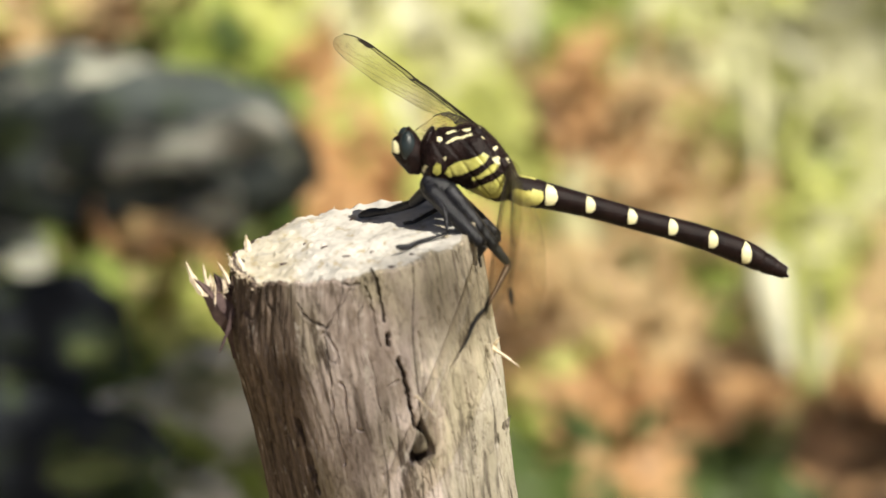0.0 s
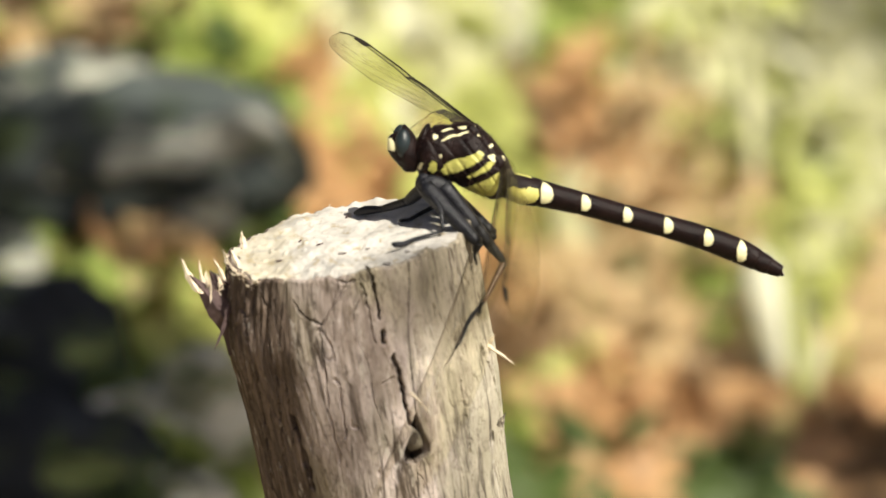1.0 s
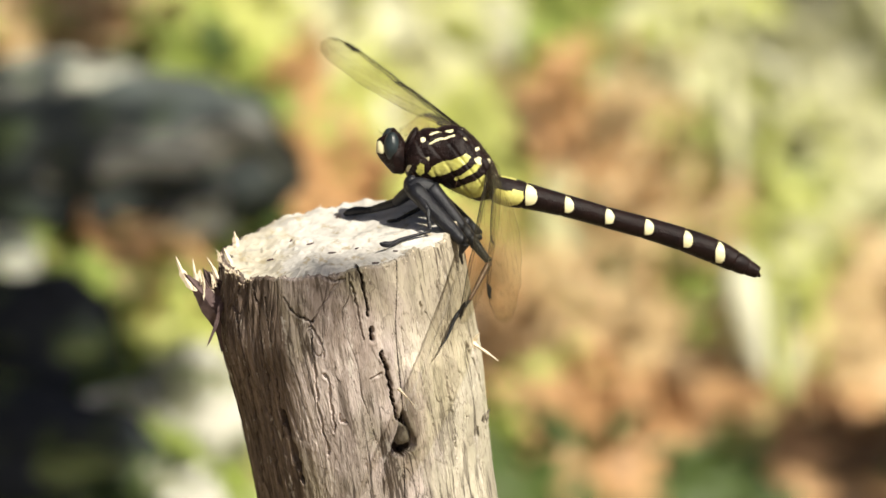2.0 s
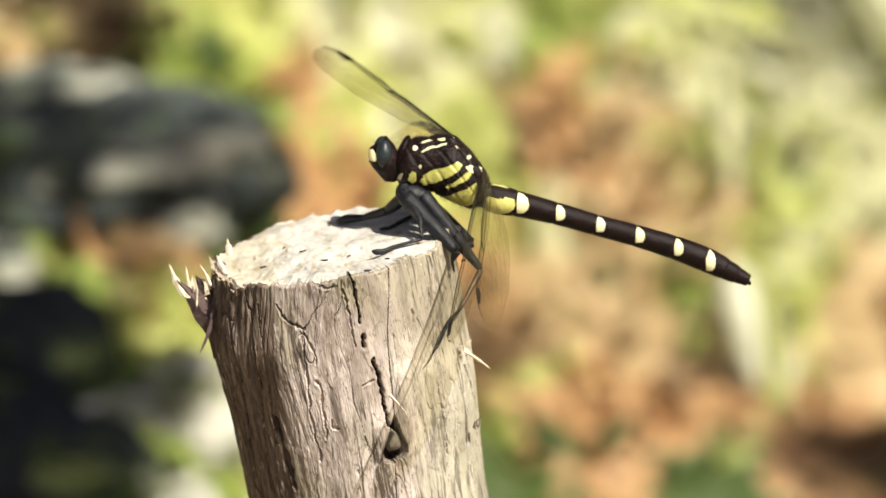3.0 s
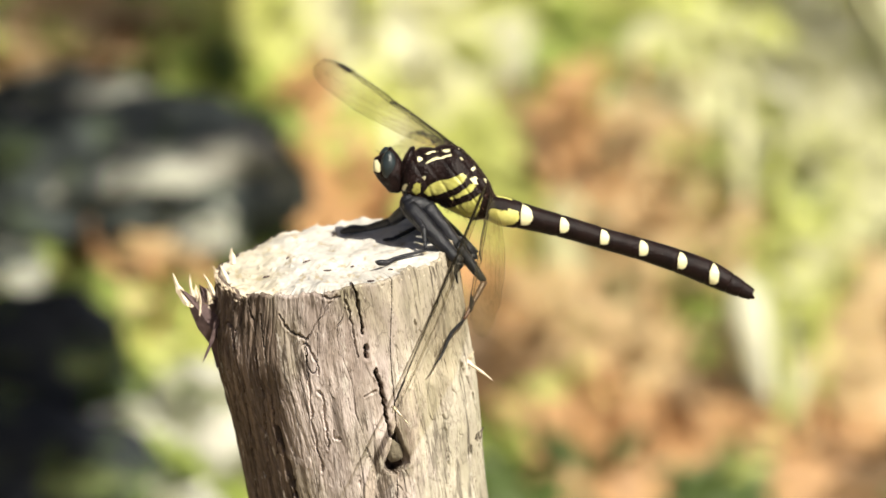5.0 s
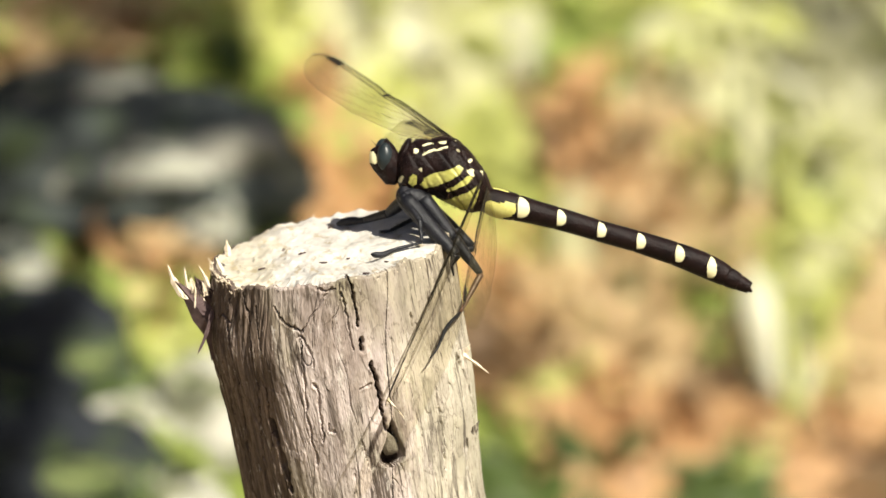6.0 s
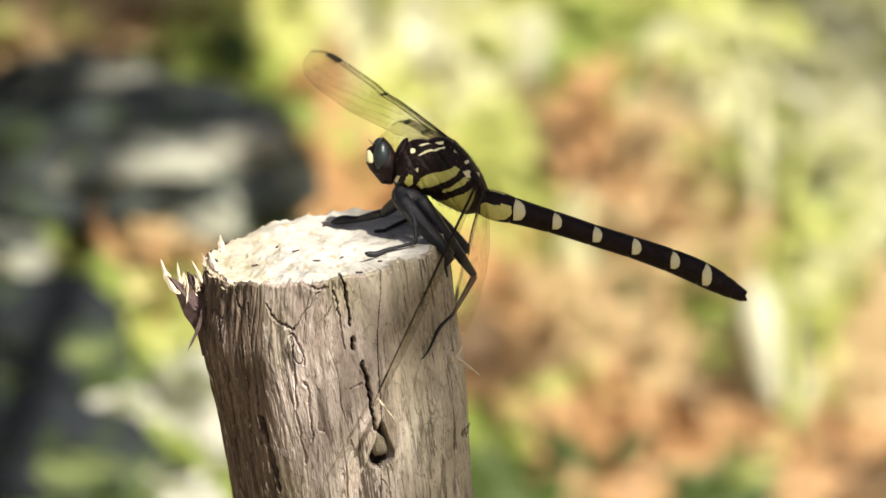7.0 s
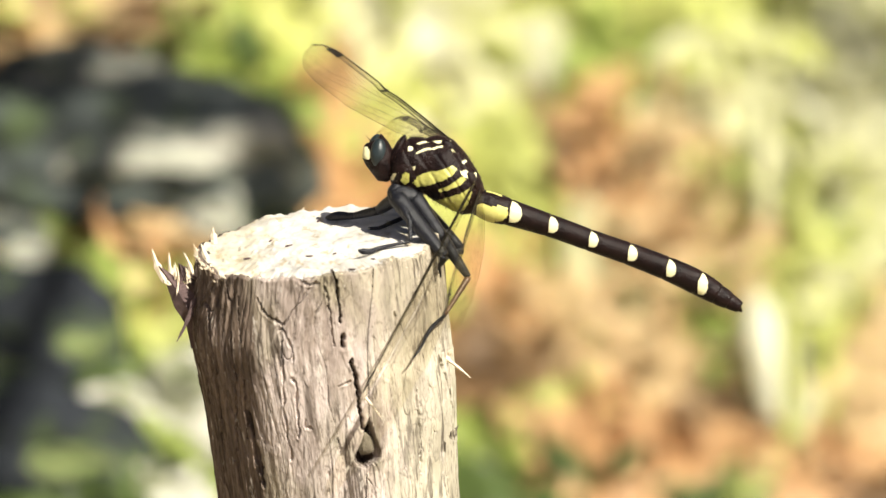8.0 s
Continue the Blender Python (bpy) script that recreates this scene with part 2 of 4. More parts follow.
# shade goes into the dark base, sunlit dapples into the pale patches
DARK_STONE = mossy_stone("dark_sun_patched_stone", (0.036, 0.042, 0.040), (0.34, 0.33, 0.28), 30, 0.55)
PALE_STONE = mossy_stone("pale_mossy_stone", (0.14, 0.145, 0.09), (0.62, 0.60, 0.52), 60, 0.45)
# colour of the slabs that show sunlit parts of the same rock
SUN_PATCHED = mossy_stone("lichened_stone", (0.030, 0.034, 0.033), (0.44, 0.44, 0.36), 70, 0.485)
# near-black base colour paints the deep shade of the hollow among the stones
HOLLOW_SHADE = mossy_stone("dark_shade_stone", (0.014, 0.016, 0.019), (0.24, 0.29, 0.11), 38, 0.58)


# ---- mesh helpers ----
def mesh_of(name, verts, faces, materials, index=None, smooth=True):
    me = bpy.data.meshes.new(name)
    me.from_pydata([tuple(v) for v in verts], [], faces)
    for m in materials:
        me.materials.append(m)
    if index is not None:
        me.polygons.foreach_set("material_index", index)
    if smooth:
        me.polygons.foreach_set("use_smooth", [True] * len(me.polygons))
    me.update()
    return me


def part(name, me, parent, label=""):
    ob = new(name, me)
    ob.parent = parent
    if label:
        ob["label"] = label
    return ob


def empty(name, m):
    ob = new(name)
    ob.empty_display_size = 0.01
    ob.matrix_basis = m
    return ob


def grid_faces(rows, cols, closed):
    out = []
    for i in range(rows - 1):
        for j in range(cols if closed else cols - 1):
            k = (j + 1) % cols
            out.append((i * cols + j, i * cols + k, (i + 1) * cols + k, (i + 1) * cols + j))
    return out


def tube(points, radii, sides=10, caps=True):
    """Verts and faces of a round, tapered tube through the points."""
    pts = [Vector(p) for p in points]
    verts, side = [], None
    for i, p in enumerate(pts):
        d = (pts[min(i + 1, len(pts) - 1)] - pts[max(i - 1, 0)]).normalized()
        if side is None:
            side = d.orthogonal().normalized()
        side = (side - d * side.dot(d)).normalized()
        up = d.cross(side)
        for j in range(sides):
            a = 2 * math.pi * j / sides
            verts.append(p + (side * math.cos(a) + up * math.sin(a)) * radii[i])
    faces = grid_faces(len(pts), sides, True)
    if caps:
        faces.append(tuple(reversed(range(sides))))
        faces.append(tuple(range((len(pts) - 1) * sides, len(pts) * sides)))
    return verts, faces


def smooth_path(points, steps=6):
    """Catmull-Rom points through the given ones; each may carry a radius as its fourth number."""
    p = [np.array(q, float) for q in points]
    p = [2 * p[0] - p[1]] + p + [2 * p[-1] - p[-2]]
    out = []
    for i in range(1, len(p) - 2):
        for s in range(steps):
            t = s / steps
            out.append(0.5 * (2 * p[i] + (p[i + 1] - p[i - 1]) * t + (2 * p[i - 1] - 5 * p[i] + 4 * p[i + 1] - p[i + 2]) * t * t
                              + (3 * p[i] - p[i - 1] - 3 * p[i + 1] + p[i + 2]) * t ** 3))
    out.append(p[-2])
    return np.array(out)


def join(pieces):
    verts, faces = [], []
    for v, f in pieces:
        o = len(verts)
        verts += list(v)
        faces += [tuple(i + o for i in q) for q in f]
    return verts, faces


def scaled(verts, s=MM):
    return [Vector(v) * s for v in verts]


def inside(poly, x, z):
    hit = False
    for (x1, z1), (x2, z2) in zip(poly, poly[1:] + poly[:1]):
        if (z1 > z) != (z2 > z) and x < (x2 - x1) * (z - z1) / (z2 - z1) + x1:
            hit = not hit
    return hit


# ---- ground ----
def ground_height(x, y):
    """A level patch round the stake, a bank behind it that comes nearer on one side, level country beyond."""
    t = max(0.0, min(1.0, (x + 0.06) / 0.10))
    foot = 0.42 + 0.38 * t * t * (3 - 2 * t)
    bank = 0.45 * max(0.0, min(y, 2.6) - foot)
    near = math.exp(-((x / 2.5) ** 2 + ((y - 0.4) / 2.5) ** 2))
    return bank + near * 0.005 * noise.noise((x * 14, y * 14, 0.3)) + 0.05 * (1 - near) * noise.noise((x * 0.6, y * 0.6, 2.0))


def build_ground():
    def axis(lo, hi, n):
        inner = np.linspace(lo, hi, n)
        outer = np.array([0.3, 0.7, 1.3, 2.2, 3.5, 6, 12, 30, 80, 250, 900])
        return np.concatenate([lo - outer[::-1], inner, hi + outer])
    xs, ys = axis(-0.5, 0.6, 90), axis(0.2, 1.4, 90)
    verts = [(x, y, ground_height(x, y)) for y in ys for x in xs]
    ob = new("ground", mesh_of("ground", verts, grid_faces(len(ys), len(xs), False), [SOIL]))
    tagged(ob, "brown woodland soil rising as a bank", "ground", kind="structure")


build_ground()
LEAN = Matrix.Translation(TOP) @ pose(0, 0, 0, 0, -9.5, 0)
STAKE_R = 24.4


# ---- the stake ----
FISSURES_AND_SHADOW = [   # angle round the stake, height in mm; depth and half width in mm
    ([(0.176, 0.22), (0.202, -4.02), (0.227, -9.20)], 1.0, 0.22),
    ([(0.291, -16.82), (0.305, -19.70), (0.312, -23.37), (0.306, -26.96), (0.305, -31.19)], 1.3, 0.30),
    ([(0.100, -2.42), (0.142, -7.06), (0.177, -13.72)], 0.7, 0.16),
    ([(0.242, -11.78), (0.254, -13.93)], 1.1, 0.28),
    ([(-0.222, -8.54), (-0.240, -17.86), (-0.292, -27.48), (-0.288, -35.93)], 0.6, 0.15),
    ([(-0.632, -27.38), (-0.628, -32.22), (-0.589, -38.18), (-0.561, -41.99)], 1.2, 0.40),
    ([(-0.804, 0.20), (-0.687, -8.39), (-0.691, -18.96), (-0.817, -32.59), (-0.861, -42.54)], 0.8, 0.22),
    ([(-0.454, -3.82), (-0.372, -6.63), (-0.212, -8.57)], 0.6, 0.2),
    ([(-0.106, -0.24), (-0.025, -1.16), (0.046, -1.20)], 0.6, 0.2),
    # this one carves a thin cast shadow into the bark as a crack
    ([(0.008, -1.28), (-0.089, -4.02), (-0.255, -9.83)], 0.5, 0.16),
]
HAIR_CRACKS = [
    ([(-0.236, -8.51), (-0.154, -13.24), (-0.138, -15.71)], 0.5, 0.16),
    ([(0.169, -21.91), (0.268, -21.28)], 0.4, 0.15),
    ([(-0.135, -27.87), (-0.139, -29.31), (-0.087, -29.73)], 0.4, 0.15),
    ([(-0.613, -20.06), (-0.656, -27.41), (-0.694, -32.32)], 0.8, 0.2),
    ([(-0.640, -3.90), (-0.581, -12.78)], 0.7, 0.2),
    ([(-1.054, -9.51), (-1.042, -18.89), (-1.132, -26.61)], 0.9, 0.25),
    ([(-0.982, -4.74), (-0.885, -15.82), (-0.980, -28.32), (-1.092, -43.45)], 0.9, 0.25),
    ([(0.690, -10.08), (0.699, -12.45)], 0.6, 0.25),
    ([(1.160, -22.44), (1.358, -33.65), (1.378, -43.20)], 1.0, 0.35),
    ([(0.814, -26.61), (0.818, -33.81), (0.812, -43.23)], 0.5, 0.18),
    ([(-0.196, -19.19), (-0.153, -20.52), (-0.182, -25.30), (-0.198, -31.33)], 0.6, 0.22),
]
CRACKS = FISSURES_AND_SHADOW + HAIR_CRACKS
KNOT = (0.333, -36.38)


def rim_height(a):
    """The ragged upper edge, mm."""
    c, s = math.cos(a), math.sin(a)
    return 0.9 * noise.noise((c * 3, s * 3, 5.0)) + 0.7 * noise.noise((c * 14, s * 14, 1.0)) + 0.35 * noise.noise((c * 40, s * 40, 3.0))


BEND_Z = np.linspace(-330, 20, 701)
BEND_KNOTS = [-330, -80, -49, -31, -13.4, -8, -3, 0]
SOFTEN = np.hanning(25) / np.hanning(25).sum()
BEND_X = np.convolve(np.pad(np.interp(BEND_Z, BEND_KNOTS, [-3.0, -2.2, -1.9, -1.2, -2.0, -1.2, -0.4, 0.0]), 12, "edge"), SOFTEN, "valid")
BEND_R = np.convolve(np.pad(np.interp(BEND_Z, BEND_KNOTS, [23.0, 23.0, 23.7, 24.5, 25.3, 24.9, 24.2, 23.6]), 12, "edge"), SOFTEN, "valid")


def stake_bend(z):
    """How far the stake's middle strays from its straight axis at height z, and its radius there, mm."""
    return np.interp(z, BEND_Z, BEND_X), np.interp(z, BEND_Z, BEND_R)


def hashed(p):
    return (math.sin(p.x * 12.9898 + p.y * 78.233 + p.z * 37.719) * 43758.5453) % 1.0


def stake_radius(a, z):
    """Bark relief in mm: lumps, lifted plates with open edges, fibres that grow coarser on the torn side."""
    c, s = math.cos(a), math.sin(a)
    r = 0.45 * noise.noise((c * 2.1, s * 2.1, z * 0.03))
    w = Vector((noise.noise((c * 9, s * 9, z * 0.09)), noise.noise((c * 9 + 7, s * 9, z * 0.09)), noise.noise((c * 9, s * 9 + 5, z * 0.09))))
    d, at = noise.voronoi(Vector((c * 2.7, s * 2.7, z * 0.022)) + 0.30 * w)
    gap = d[1] - d[0]
    where = noise.noise((c * 5 + 2, s * 5, z * 0.05))
    r += 0.16 * (hashed(at[0]) - 0.5) + 0.15 * (min(gap, 0.35) - 0.12)
    r -= 0.6 * max(0.0, min(1.0, (where + 0.02) * 6)) * max(0.0, 1 - gap / 0.013) ** 0.6
    d2, at2 = noise.voronoi(Vector((c * 6.5 + 3, s * 6.5, z * 0.06)) + 0.45 * w)
    gap2 = d2[1] - d2[0]
    r += 0.10 * (hashed(at2[0]) - 0.5)
    r -= 0.06 * max(0.0, min(1.0, (-0.12 - where) * 6)) * max(0.0, 1 - gap2 / 0.02)
    d3, at3 = noise.voronoi(Vector((c * 17 + 3, s * 17, z * 0.22)) + 0.6 * w)
    r += 0.14 * max(0.0, hashed(at3[0]) - 0.80) / 0.20
    torn = max(0.0, min(1.0, (-0.25 - a) / 0.6)) if a > -2.4 else 0.5
    ridge = abs(noise.noise((c * 12 + 3 + 0.3 * w.x, s * 12 + 0.3 * w.y, z * 0.045)))
    r -= (0.04 + 0.5 * torn * (0.5 + noise.noise((c * 6, s * 6, z * 0.08)))) * max(0.0, 1 - ridge / 0.10) ** 0.8
    r += (0.05 + 0.22 * torn) * noise.noise((c * 45, s * 45, z * 0.12))
    r += 0.08 * noise.noise((c * 120, s * 120, z * 0.9))
    return r


def build_stake():
    stake = tagged(empty("wooden_stake", LEAN.copy()), "weathered grey-brown wooden stake with a pale rough-cut top", "stake")
    zs = np.concatenate([np.linspace(0, -60, 380), np.linspace(-66, -330, 22)])
    ang = np.concatenate([np.linspace(-1.75, 1.75, 860), np.linspace(1.80, 2 * math.pi - 1.80, 90)])
    ang = np.where(ang > math.pi, ang - 2 * math.pi, ang)
    cols = len(ang)
    bend, base = stake_bend(zs)
    rad = np.array([[stake_radius(a, z) for a in ang] for z in zs]) + base[:, None]
    aa, zz = np.meshgrid(ang, zs)
    front = 860
    sorted_a, down_z = ang[:front], -zs
    for path, depth, half in CRACKS:
        dense = smooth_path([(a, z) for a, z in path], 70)
        best = np.full((len(zs), front), 1e9)
        for k, (a, z) in enumerate(dense):
            j0, j1 = np.searchsorted(sorted_a, [a - 0.09, a + 0.09])
            i0, i1 = np.searchsorted(down_z, [-z - 2.0, -z + 2.0])
            if i1 <= i0 or j1 <= j0:
                continue
            wob = 0.35 * noise.noise((a * 30, z * 0.7, depth)) + 0.22 * noise.noise((a * 90, z * 2.4, depth))
            open_ = half * (0.40 + 1.5 * abs(noise.noise((k * 0.04, depth * 7, half * 11))))
            d = np.hypot((aa[i0:i1, j0:j1] - a) * STAKE_R + wob, (zz[i0:i1, j0:j1] - z) * 0.7) / open_
            best[i0:i1, j0:j1] = np.minimum(best[i0:i1, j0:j1], d)
        rad[:, :front] -= (1.8 if depth > 0.95 else 1.0) * depth * np.clip(1.45 - best, 0, 1) ** 0.6
        rad[:, :front] += 0.08 * np.exp(-((best * half - half * 2.6) / (half * 0.9)) ** 2)
    # faces in the main crack and knot hollow take a painted-in shade
    recess_shade = np.zeros(rad.shape, bool)
    for path, depth, half in (CRACKS[0], CRACKS[1], CRACKS[3]):
        for a, z in smooth_path([(a, z) for a, z in path], 40):
            recess_shade |= np.hypot((aa - a) * STAKE_R + 0.35 * noise.noise((a * 30, z * 0.7, depth)) + 0.22 * noise.noise((a * 90, z * 2.4, depth)), (zz - z) * 0.7) < half * (0.55 + 1.1 * abs(noise.noise((z * 0.9, depth, 1))))
    # the hollow of the knot
    ka, kz = KNOT
    du, dv = (aa - ka) * STAKE_R, zz - kz
    gape = np.interp(dv, [-2.9, -2.2, -1.2, 0.2, 2.5, 6.0, 7.0], [0.05, 1.7, 2.2, 2.1, 1.25, 0.45, 0.05])
    inner = np.abs(du - 0.12 * dv) / gape
    rad -= 4.2 * np.clip(1.25 - inner, 0, 1) ** 0.5
    recess_shade |= inner < 0.85
    rad += 0.15 * np.exp(-((inner - 1.5) / 0.3) ** 2) * (np.abs(dv) < 4)
    rim = np.array([rim_height(a) for a in ang])
    fade = np.clip(1 + zs / 12, 0, 1)[:, None]
    zz = zz + rim[None, :] * fade
    # chamfered, broken upper edge
    rad[0] -= 0.9
    rad[1] -= 0.35
    verts = np.stack([np.sin(aa) * rad + bend[:, None], -np.cos(aa) * rad, zz], -1).reshape(-1, 3) * MM
    faces = grid_faces(len(zs), cols, True)
    part("bark", mesh_of("bark", verts, [f[::-1] for f in faces], [BARK, SHADED_WOOD], [int(k) for k in recess_shade[:-1].ravel()]), stake, "grey-brown fissured bark")
    # the cut face
    rings = 110
    tv = []
    for i in range(rings):
        f = 1 - i / (rings - 1) * 0.999
        for j, a in enumerate(ang):
            r = (rad[0][j]) * f
            x, y = math.sin(a) * r, -math.cos(a) * r
            h = 1.1 * noise.noise((x * 0.09, y * 0.09, 8)) + 0.5 * noise.noise((x * 0.3, y * 0.16, 4)) + 0.12 * noise.noise((x * 1.0, y * 0.6, 2))
            h += 0.5 * max(0.0, noise.noise((x * 0.75 + 9, y * 0.5, 6)) - 0.2) * (1.5 if x < -4 else 0.2)
            tv.append((x * MM, y * MM, (rim[j] * f ** 12 + h * min(1.0, (1 - f) * 8)) * MM))
    part("cut_face", mesh_of("cut_face", tv, [f[::-1] for f in grid_faces(rings, cols, True)], [CUT]), stake, "pale rough-hewn cut face")
    # short frayed fibres along the torn rim
    rng = random.Random(3)
    fr = []
    for k in range(120):
        a = rng.uniform(-1.75, -0.75) if k % 3 else rng.uniform(-3.1, 3.1)
        r0 = float(np.interp(a, np.sort(ang), rad[2][np.argsort(ang)])) - 0.3
        z0 = rim_height(a) - rng.uniform(0.2, 2.0)
        out = Vector((math.sin(a), -math.cos(a), 0))
        side = Vector((math.cos(a), math.sin(a), 0))
        p = out * r0 + Vector((0, 0, z0))
        long = 1.0 if -1.75 < a < -0.75 else 0.3
        q = p + out * rng.uniform(0.1, 1.0) * long + Vector((0, 0, rng.uniform(0.3, 1.9) * long)) + side * rng.uniform(-0.7, 0.7)
        fr.append(tube([p, (p + q) / 2 + out * 0.1, q], [rng.uniform(0.10, 0.28), 0.12, 0.03], 5))
    v, f = join(fr)
    tagged(part("frayed_fibre", mesh_of("frayed_fibre", scaled(v), f, [PALE_WOOD]), stake, "pale frayed wood fibres"), kind="stuff")
    # the knot that sits in the hollow
    kn = []
    for i in range(13):
        u = i / 12 * math.pi
        for j in range(20):
            a = j / 20 * 2 * math.pi
            r = 1 + 0.30 * noise.noise((math.cos(a) * 1.6, math.sin(a) * 1.6, u * 1.5)) + 0.12 * noise.noise((math.cos(a) * 6, math.sin(a) * 6, u * 5))
            x, z, y = 1.6 * r * math.sin(u) * math.cos(a), 1.35 * r * math.sin(u) * math.sin(a), 0.9 * math.cos(u)
            kn.append((x, -y, z + 0.9))
    m = Matrix.Rotation(ka, 3, "Z")
    kv = [(m @ (Vector((v[0] * (1.1 - 0.16 * max(0.0, v[2])), v[1], v[2] * (1.7 if v[2] > 0.9 else 1.0) - 0.3)) + Vector((0.25, -(STAKE_R - 1.7), 0.2))) + Vector((float(stake_bend(kz)[0]), 0, kz))) * MM for v in kn]
    part("knot", mesh_of("knot", kv, grid_faces(13, 20, True), [KNOT_WOOD]), stake, "grey knot in a dark hollow")
    return stake


def splinter(name, parent, a, b, width, thick, mat, bend=0.0, label=""):
    """A flat tapered sliver from a to b (mm, in the viewing-aligned space of the stake top)."""
    a, b = Vector(a), Vector(b)
    d = b - a
    side = d.cross(Vector((0, 1, 0.2))).normalized()
    up = side.cross(d).normalized()
    verts = []
    n = 9
    for i in range(n):
        t = i / (n - 1)
        w = width * (1 - t ** 2.2) * (0.75 + 0.7 * noise.noise((t * 5, a.x, a.z))) + 0.03
        c = a + d * t + side * bend * math.sin(t * math.pi) + up * 0.2 * noise.noise((t * 4, b.x, 1))
        th = thick * (1 - 0.7 * t)
        verts += [c - side * w + up * th * 0.2, c + up * th, c + side * w + up * th * 0.1, c - up * th]
    faces = grid_faces(n, 4, True) + [(3, 2, 1, 0), tuple(range(4 * n - 4, 4 * n))]
    inv = parent.matrix_basis.inverted() @ VIEW_SPACE
    vs = [inv @ (v * MM) for v in verts]
    return part(name, mesh_of(name, vs, faces, [mat], smooth=False), parent, label)


# space aligned with the viewing direction: x to the right, y away, z up the picture plane
VIEW_SPACE = Matrix.Translation(TOP) @ pose(0, 0, 0, -17, 0, 0)
stake = build_stake()
splinter("bark_flap", stake, (-21.06, -1.12, -20.72), (-30.46, -3.36, -6.38), 3.4, 1.6, DARK_WOOD, -0.8, "dark purple-brown torn bark flap")
splinter("bark_flap", stake, (-21.84, 0.00, -11.76), (-26.88, -1.12, -5.60), 2.6, 1.0, DARK_WOOD, 0.4, "dark purple-brown torn bark flap")
splinter("splinter", stake, (-28.90, -3.14, -9.74), (-32.03, -3.81, -3.25), 0.8, 0.35, PALE_WOOD, 0.3, "pale torn wood splinter")
splinter("splinter", stake, (-27.44, -2.91, -10.08), (-28.78, -2.46, -3.70), 0.55, 0.3, PALE_WOOD, 0.2, "pale torn wood splinter")
splinter("splinter", stake, (-26.88, -2.24, -10.08), (-27.44, -2.24, -5.94), 1.4, 0.35, PALE_WOOD, 0.5, "pale torn wood splinter")
splinter("splinter", stake, (-23.74, -2.24, -8.40), (-25.98, -2.91, -3.47), 0.6, 0.3, PALE_WOOD, -0.2, "pale torn wood splinter")
splinter("splinter", stake, (-26.66, -3.36, -8.18), (-26.66, -4.03, -11.98), 0.35, 0.2, PALE_WOOD, 0.1, "pale torn wood splinter")
splinter("splinter", stake, (-23.07, -4.48, -12.32), (-25.98, -6.72, -20.94), 0.75, 0.3, DARK_WOOD, 0.3, "dark hanging bark sliver")
splinter("splinter", stake, (-21.06, -3.36, -5.04), (-22.62, -2.91, -1.68), 0.7, 0.4, PALE_WOOD, 0.1, "pale torn wood splinter")
splinter("splinter", stake, (-20.16, -1.12, -1.68), (-20.61, -0.90, 1.68), 0.75, 0.4, PALE_WOOD, 0.0, "pale torn wood splinter")
splinter("splinter", stake, (25.76, 0.00, -20.72), (31.14, -2.24, -24.42), 0.55, 0.3, PALE_WOOD, 0.1, "pale torn wood splinter")
splinter("splinter", stake, (26.43, 0.00, -20.72), (27.55, -1.12, -18.70), 0.4, 0.3, PALE_WOOD, 0.1, "pale torn wood splinter")
splinter("splinter", stake, (11.42, -22.96, -29.12), (14.78, -22.40, -32.82), 0.3, 0.2, PALE_WOOD, 0.1, "pale torn wood splinter")
splinter("splinter", stake, (28.22, -1.12, -36.40), (29.46, -2.24, -33.60), 0.7, 0.5, BARK, 0.2, "curled bark flake")


rng_s = random.Random(31)
for k in range(16):
    u = rng_s.random()
    foot = Vector((-22.18, -1.57, -10.08)).lerp(Vector((-28.22, -3.14, -10.08)), u) + Vector((rng_s.uniform(-0.6, 0.6), rng_s.uniform(-1, 1), rng_s.uniform(-0.8, 1.6)))
    tip = foot + Vector((rng_s.uniform(-2.0, 0.2), rng_s.uniform(-1.5, 0.5), rng_s.uniform(0.8, 4.0)))
    splinter("splinter", stake, foot, tip, rng_s.uniform(0.15, 0.5), 0.18, PALE_WOOD if k % 3 else DARK_WOOD, rng_s.uniform(-0.3, 0.3))


def bark_chip(x, y, turn, size):
    """A tiny dark flake lying on the cut face; place in mm on that face."""
    verts, n = [], 7
    for h in (0.0, 0.22):
        for k in range(n):
            a = 2 * math.pi * k / n
            r = size * (0.7 + 0.5 * noise.noise((k * 1.7, size * 5, turn)))
            verts.append((r * 1.9 * math.cos(a) * MM, r * 0.55 * math.sin(a) * MM, h * MM))
    faces = [(k, (k + 1) % n, n + (k + 1) % n, n + k) for k in range(n)] + [tuple(reversed(range(n))), tuple(range(n, 2 * n))]
    ob = new("bark_chip", mesh_of("bark_chip", verts, faces, [DARK_WOOD], smooth=False))
    h = 1.1 * noise.noise((x * 0.09, y * 0.09, 8)) + 0.5 * noise.noise((x * 0.3, y * 0.16, 4))
    ob.matrix_basis = LEAN @ pose(x * MM, y * MM, (h + 0.1) * MM, 0, 0, turn)
    tagged(ob, "tiny dark bark chip lying on the cut face", "bark chip", "bark chips")


for x, y, turn, size in [(-0.57, 13.71, 70, 0.45), (-5.68, -1.91, 20, 0.5), (-1.36, -9.61, -15, 0.55), (7.38, -21.22, -25, 0.6), (3.63, -9.24, 30, 0.35), (-9.65, 4.06, 60, 0.4), (-13.63, -6.05, 10, 0.5), (11.36, -16.47, -30, 0.4)]:
    bark_chip(x, y, turn, size)


# ---- the dragonfly ----
dragonfly = tagged(empty("dragonfly", VIEW_SPACE.copy()), "black and yellow banded dragonfly perched on the stake, wings drooping forward", "dragonfly")


